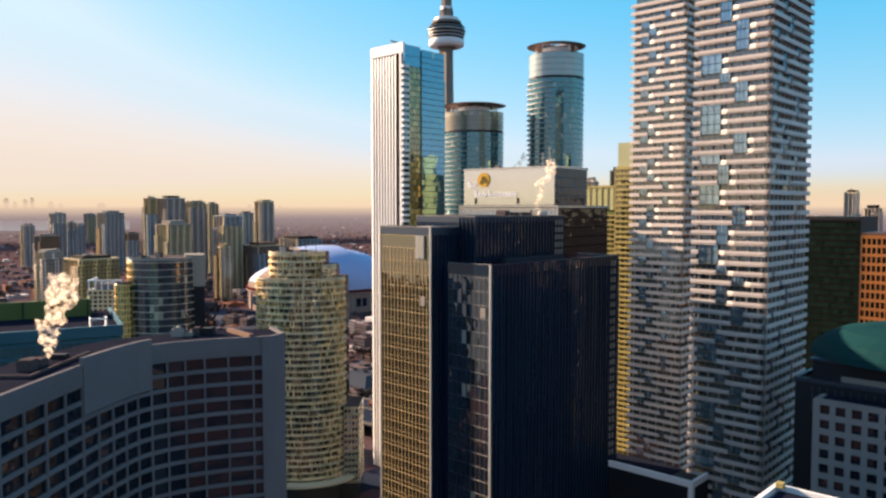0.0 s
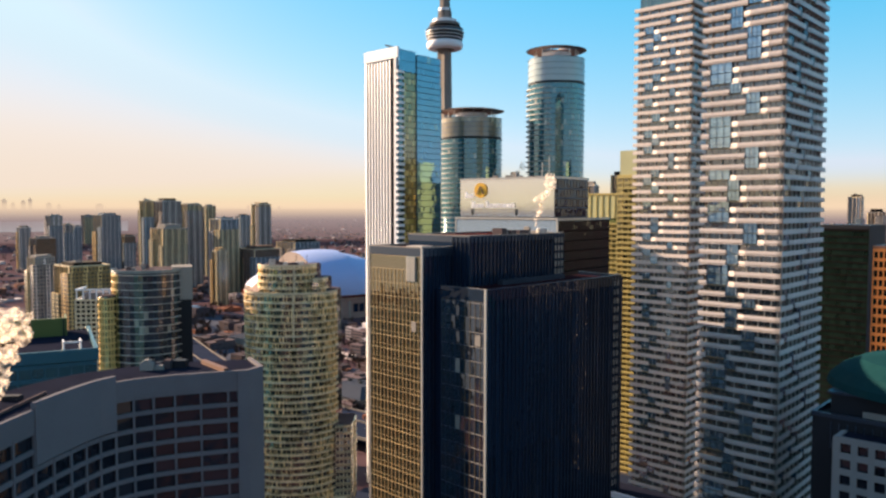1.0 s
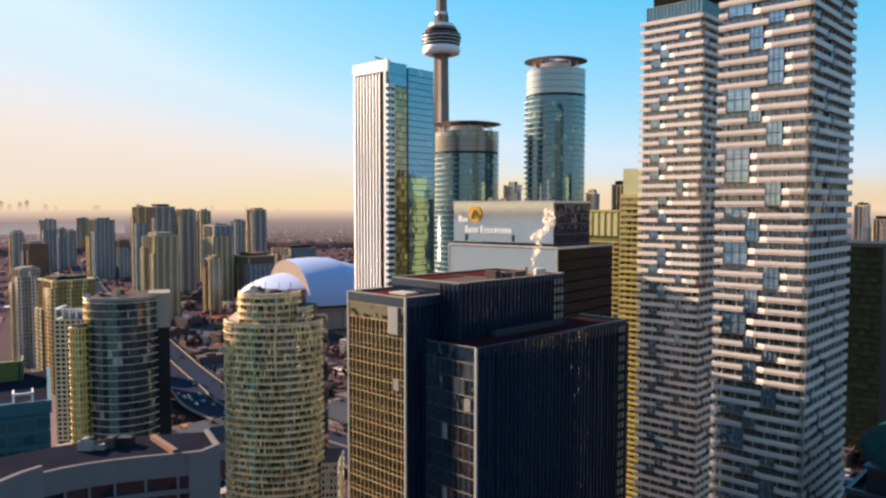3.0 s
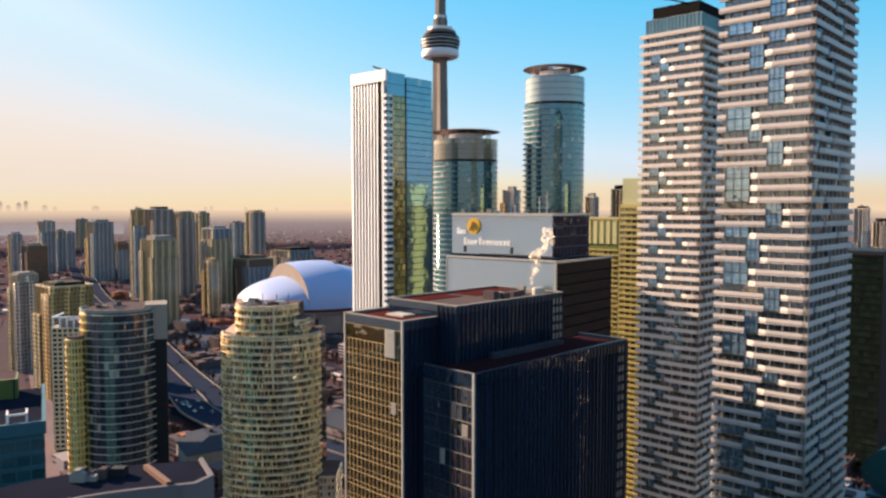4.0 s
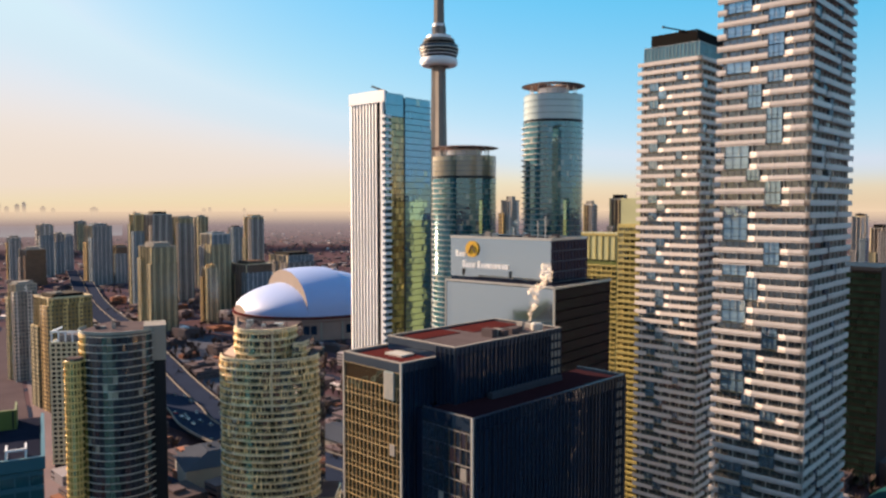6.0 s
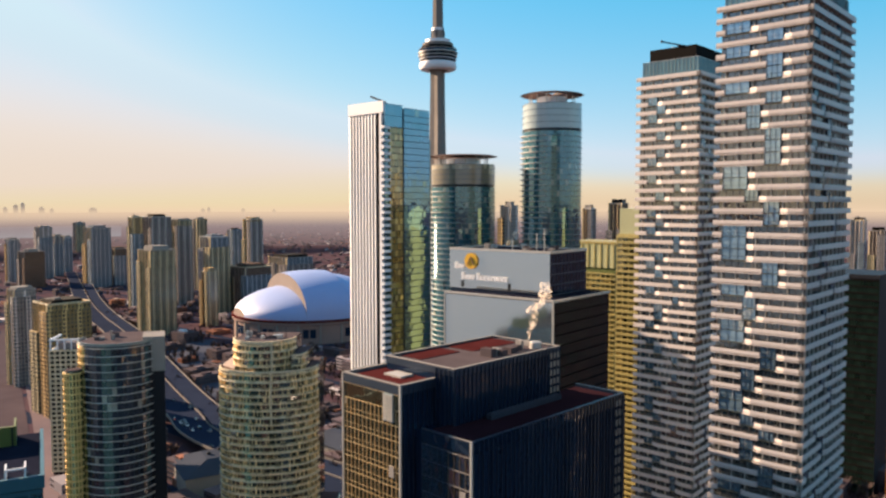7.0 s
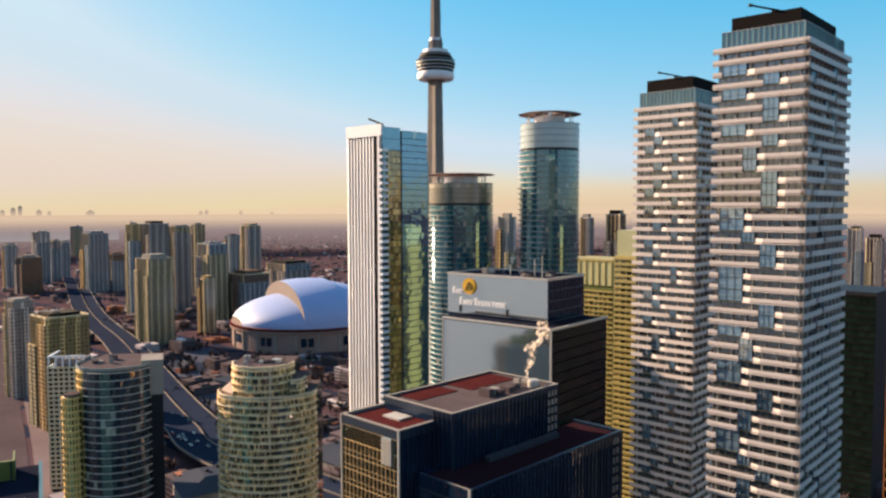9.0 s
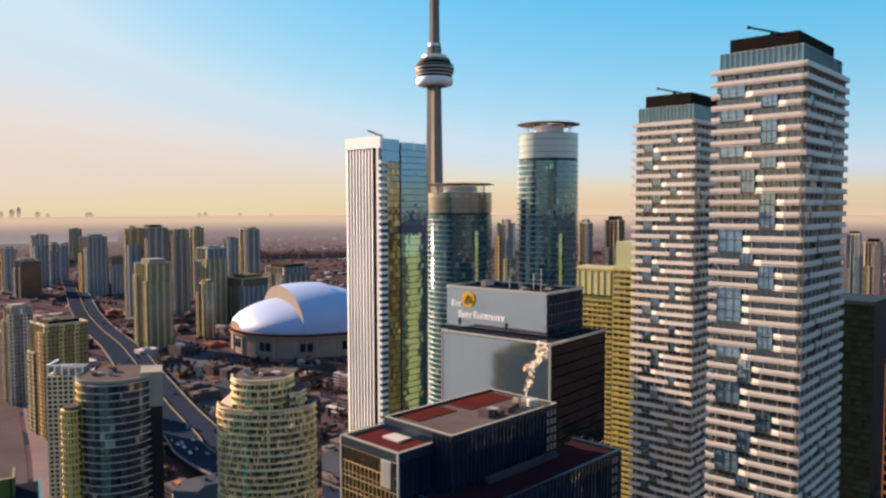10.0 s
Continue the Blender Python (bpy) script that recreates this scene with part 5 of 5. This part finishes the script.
far_tower(-494, 1608, 20, 20, 146, 0)
far_tower(-354, 1238, 33, 33, 125, 3)
far_tower(-329, 1128, 16, 16, 79, 2)
far_tower(-395, 1508, 20, 20, 127, 5)
far_tower(-334, 1406, 25, 25, 150, 2)
far_tower(-270, 1428, 57, 57, 80, 3)
far_tower(-302, 1258, 47, 47, 76, 4)
far_tower(70, 728, 11, 11, 173, 5)
far_tower(179, 908, 10, 10, 170, 4)
far_tower(180, 768, 13, 13, 175, 4)
far_tower(493, 908, 13, 13, 156, 5)
far_tower(633, 1108, 19, 19, 137, 4)
far_tower(-402, 768, 19, 19, 93, 5)
far_tower(-314, 670, 34, 34, 93, 2)
# Two nearer, unseen towers added left of view for the glass to mirror.
far_tower(-236, 222, 60, 30, 78, 4)
far_tower(-258, 118, 52, 40, 88, 0)


# the green and teal block beside the hotel
def green_roof_block():
    t = thing("green_block", "low block with green roof screens over a teal glass band", "building", pose(-101.5, 236.0, 0, 0, 0, 28))
    part("body", boxes((-90, -0.4, 0.4, 48, 0, 99.8)), TEAL, t)
    clad(t, [(-90, 0), (0, 0)], 1.5, 24, 4.0, 3.4, GLASS_TEAL, JOINED_TEAL, TEAL, 1.2, 0.2, TEAL, 0.4, 0.2, most=70, seed=97)
    part("top_band", ribbon(bmesh.new(), [(-90, 0), (0, 0), (0, 48)], -0.6, 0.4, 97.8, 101.3), TEAL, t)
    part("roof", boxes((-90, -0.6, 0.6, 48, 99.8, 100.1)), ROOF_DARK, t)
    part("green_screen", boxes((-70, -7, 36, 37, 100.1, 106.1), (-7.6, -7, 37, 47, 100.1, 106.1)), GREEN, t, "green roof screen")
    for i in range(7):
        piece("screen_post", DARK, t, pose(-68 + i * 10, 35.8, 100.1), (0.4, 0.3, 5.8))
    part("white_frame", boxes((-9, -4, 1.5, 1.9, 100.1, 100.7), (-9, -8.6, 1.5, 7.5, 100.1, 103.4), (-9, -4, 1.5, 1.9, 103.0, 103.5), (-4.4, -4, 1.5, 7.5, 100.1, 103.4)), WHITE, t, "white roof frame")


# streets: the raised expressway and the waterfront road
def strip(name, label, category, pts, half, z, thick, material, kind="structure"):
    bm = ribbon(bmesh.new(), pts, -half, half, z - thick, z)
    bmesh.ops.recalc_face_normals(bm, faces=bm.faces)
    return tagged(new(name, mesh_of(name, bm, material)), label, category, kind=kind)


EXPRESS = smooth_line([(120, 330), (-40, 455), (-157, 563), (-200, 629), (-247, 707), (-314, 826), (-418, 1011), (-508, 1154), (-618, 1345), (-788, 1670), (-929, 1939)])
strip("expressway", "raised grey expressway curving through the city", "road", EXPRESS, 11.5, 9.0, 1.6, ASPHALT)
for side in (-11.7, 11.7):
    strip("barrier", "pale concrete expressway barrier", "barrier", offset_line(EXPRESS, side), 0.35, 10.0, 1.6, TOWER)
strip("expressway", "second raised carriageway beside the expressway", "road", offset_line(EXPRESS, 23.5), 8.5, 7.5, 1.4, ASPHALT)
strip("barrier", "pale concrete carriageway barrier", "barrier", offset_line(EXPRESS, 32.2), 0.35, 8.5, 1.6, TOWER)
strip("road", "broad waterfront road with warm evening light in its mauve colour", "road", smooth_line([(-120, 180), (-230, 420), (-300, 560), (-440, 800), (-600, 1100)]), 14.5, 0.3, 0.3, ROADWAY)
SHORE_ROAD = smooth_line([(-120, 180), (-230, 420), (-300, 560), (-440, 800), (-600, 1100)])
for side in (-27, 27):
    strip("pavement", "pinkish paved walk beside the waterfront road", "pavement", offset_line(SHORE_ROAD, side), 9, 0.45, 0.4, PINK_PAVING)
strip("road", "street between the towers", "road", smooth_line([(-100, 300), (0, 420), (150, 600)]), 9, 0.3, 0.3, ASPHALT)
strip("rail_yard", "broad bluish rail yard and parking ground", "ground", [(-60, 560), (-190, 760), (-320, 1000)], 34, 0.25, 0.25, PAVING)


green_roof_block()


# low halls with grey-blue hipped roofs below the expressway
def hall(x, y, w, d, h, rise, turn, label):
    t = thing("low_hall", label, "hall", pose(x, y, 0, 0, 0, turn), "low halls by the expressway")
    part("wall", boxes((-w / 2, w / 2, -d / 2, d / 2, 0, h)), CONCRETE, t)
    bm = bmesh.new()
    a = [bm.verts.new(p) for p in ((-w / 2 - 1, -d / 2 - 1, h), (w / 2 + 1, -d / 2 - 1, h), (w / 2 + 1, d / 2 + 1, h), (-w / 2 - 1, d / 2 + 1, h))]
    b = [bm.verts.new(p) for p in ((-w / 4, -d / 5, h + rise), (w / 4, -d / 5, h + rise), (w / 4, d / 5, h + rise), (-w / 4, d / 5, h + rise))]
    for i in range(4):
        bm.faces.new((a[i], a[(i + 1) % 4], b[(i + 1) % 4], b[i]))
    bm.faces.new(b)
    bm.faces.new(a[::-1])
    roof = part("roof", bm, SLATE, t)
    for i in range(4):
        piece("roof_vent", DARK, roof, pose(-w / 5 + i * w / 8, d / 9 * (i % 2), h + rise), (2.2, 2.2, 1.6))


hall(-128, 505, 62, 44, 13, 6, 30, "grey-blue hipped hall roof beside the expressway")
hall(-60, 560, 50, 40, 10, 5, -43, "grey-blue hall roof among the streets")
hall(-190, 790, 60, 30, 9, 4, -35, "low grey shed roof by the rail yard")

# steam from the roof vents
def steam(x, y, z, height, girth, drift, seed, label):
    rng = random.Random(seed)
    bm = bmesh.new()
    for i in range(9):
        s = i / 8
        r = girth * (0.16 + s ** 0.8 * rng.uniform(0.55, 1.1))
        c = (x + drift[0] * s * s * height + rng.gauss(0, 0.7 * girth * s * s), y + drift[1] * s * height + rng.gauss(0, 0.5 * girth * s), z + height * s)
        bmesh.ops.create_icosphere(bm, subdivisions=4, radius=r, matrix=pose(*c, rng.uniform(0, 30), 0, rng.uniform(0, 90)) @ Matrix.Diagonal((1, 0.7, 1.3, 1)))
    for v in bm.verts:
        v.co += girth * (noise.noise_vector(v.co * 0.35) * 0.7 + noise.noise_vector(v.co * 1.1) * 0.45 + noise.noise_vector(v.co * 2.6) * 0.18)
    for f in bm.faces:
        f.smooth = True
    ob = new("steam_plume", mesh_of("steam_plume", bm, STEAM))
    tagged(ob, label, "steam", kind="stuff")


steam(-76.0, 142.0, 108.7, 13.5, 2.3, (0.16, 0.2), 1, "pale steam plume rising from the hotel roof")
steam(29.5, 236.0, 136.0, 15.0, 1.7, (0.25, 0.0), 2, "pale steam plume rising from the office roof vent")
steam(33.0, 350.0, 156.0, 6.0, 1.1, (0.9, 0.0), 3, "small steam wisp on the sign office roof")


# low-rise city, side streets and bare trees out to the horizon
TOWERS_AT = [ob.matrix_basis.translation.copy() for ob in scene.objects if ob.name.startswith("apartment_tower")]
BLOCK_W, BLOCK_D = 96.0, 62.0         # the street grid's blocks


def free_at(x, y, r, a, gap):
    if abs(x + 172) < 122 and abs(y - 1075) < 122:
        return False
    if 3460 < r < 4080 and a < radians(-22):
        return False
    if min((x - p[0]) ** 2 + (y - p[1]) ** 2 for p in EXPRESS) < (17 + gap) ** 2:
        return False
    if min((x - p[0]) ** 2 + (y - p[1]) ** 2 for p in SHORE_ROAD) < (36 + gap) ** 2:
        return False
    return all((x - p.x) ** 2 + (y - p.y) ** 2 > (22 + gap) ** 2 for p in TOWERS_AT)


def side_streets():
    bm = bmesh.new()
    g = pose(0, 0, 0, 0, 0, GRID)
    for i in range(-22, 23):
        box(bm, i * BLOCK_W - 6, i * BLOCK_W + 6, -300, 1900, 0.02, 0.12, g)
    for j in range(-4, 31):
        box(bm, -1900, 1900, j * BLOCK_D - 5, j * BLOCK_D + 5, 0.04, 0.16, g)
    tagged(new("road", mesh_of("side_streets", bm, ASPHALT)), "grid of dark side streets between the low blocks", "road", kind="structure")


def twig_tree(out_v, out_f, x, y, z, h, rng):
    """A bare winter tree: a trunk and a fan of thin twigs."""
    for k in range(13):
        a, lean, up = rng.uniform(0, 2 * math.pi), rng.uniform(0.1, 0.55) * h * (k > 0), h * (rng.uniform(0.65, 1.0) if k else 0.7)
        w, lo = (0.05 * h, 0) if k else (0.035 * h, 0)
        lo = 0.0 if k == 0 else rng.uniform(0.2, 0.4) * h
        dx, dy = math.cos(a), math.sin(a)
        b = len(out_v)
        out_v.extend(((x - dy * w, y + dx * w, z + lo), (x + dy * w, y - dx * w, z + lo), (x + dx * lean, y + dy * lean, z + up),
                      (x + dx * lean * 0.6 - dy * 0.09 * h, y + dy * lean * 0.6 + dx * 0.09 * h, z + 0.75 * up)))
        out_f.extend(((b, b + 1, b + 2), (b, b + 2, b + 3)))


def low_city():
    rng = random.Random(77)
    g = pose(0, 0, 0, 0, 0, GRID)
    bm = bmesh.new()
    tv, tf = [], []
    for i in range(16500):
        a = radians(rng.uniform(-38, 38))
        r = 450 + 3980 * rng.random() ** 1.25
        x, y = r * math.sin(a), r * math.cos(a)
        q = g.inverted() @ Vector((x, y, 0))
        if r < 1900:
            # snap to the blocks and keep the streets free
            bx, by = q.x % BLOCK_W, q.y % BLOCK_D
            bx, by = min(max(bx, 18.0), BLOCK_W - 18.0), min(max(by, 15.0), BLOCK_D - 15.0)
            q = Vector((q.x - q.x % BLOCK_W + bx, q.y - q.y % BLOCK_D + by, 0))
            x, y = (g @ q).xy
            r = math.hypot(x, y)
        near = r < 1500
        if not free_at(x, y, r, a, 8 if near else 3):
            continue
        if rng.random() < (0.20 if near else 0.42):
            w, d = (rng.uniform(14, 32), rng.uniform(10, 22)) if near else (rng.uniform(6, 17), rng.uniform(6, 14))
            h = rng.choice((4, 5, 6, 7, 9, 12)) * rng.uniform(0.8, 1.2)
            if r > 1500:
                h *= 0.65
            if r > 1600 and rng.random() < 0.035:
                h *= 3.2
            m = pose(x, y, land(r), 0, 0, GRID + rng.choice((0, 90)) + rng.uniform(-2, 2))
            box(bm, -w / 2, w / 2, -d / 2, d / 2, -2, h, m)
            if near:
                box(bm, -w * 0.2, w * 0.15, -d * 0.25, d * 0.1, h, h + 1.8, m)
        elif near or rng.random() < 0.15:
            for k in range(2):
                twig_tree(tv, tf, x + rng.uniform(-9, 9), y + rng.uniform(-9, 9), land(r), rng.uniform(6, 12), rng)
    tagged(new("low_rise_city", mesh_of("low_rise_city", bm, HOUSES)), "mixed low brick and pale houses out to the horizon", "houses", kind="stuff")
    trees = bpy.data.meshes.new("winter_trees")
    trees.from_pydata(tv, [], tf)
    trees.materials.append(BARE_TREES)
    tagged(new("winter_trees", trees), "bare brown winter trees among the far houses", "trees", kind="stuff")


side_streets()
low_city()


def cars():
    rng = random.Random(21)
    bodies = [mesh_of("car_body", boxes((-2.2, 2.2, -0.9, 0.9, 0.3, 0.95), (-2.0, 2.0, -0.85, 0.85, 0.05, 0.3)), m) for m in CAR_PAINTS]
    words = ("white", "grey", "black", "red")
    cabin = prism(bmesh.new(), [(-1.4, -0.8), (1.2, -0.8), (1.2, 0.8), (-1.4, 0.8)], 0.95, 1.5, 0.82)
    cabin = mesh_of("car_cabin", cabin, GLASS_DARK)
    for i in range(48):
        k = rng.randrange(10, 44)
        a, b = Vector(EXPRESS[k]), Vector(EXPRESS[k + 1])
        p, ang = a.lerp(b, rng.random()), math.degrees(math.atan2(b.y - a.y, b.x - a.x))
        nn = Vector((-(b - a).y, (b - a).x)).normalized() * rng.choice((-9, -6, -3, 3, 6, 9))
        c = rng.choice((0, 1, 1, 2, 3))
        t = thing("car", words[c] + " car standing on the raised expressway", "car", pose(p.x + nn.x, p.y + nn.y, 9.02, 0, 0, ang), "cars on the expressway")
        for name, me in (("body", bodies[c]), ("cabin", cabin)):
            ob = bpy.data.objects.new(name, me)
            scene.collection.objects.link(ob)
            ob.parent = t


cars()
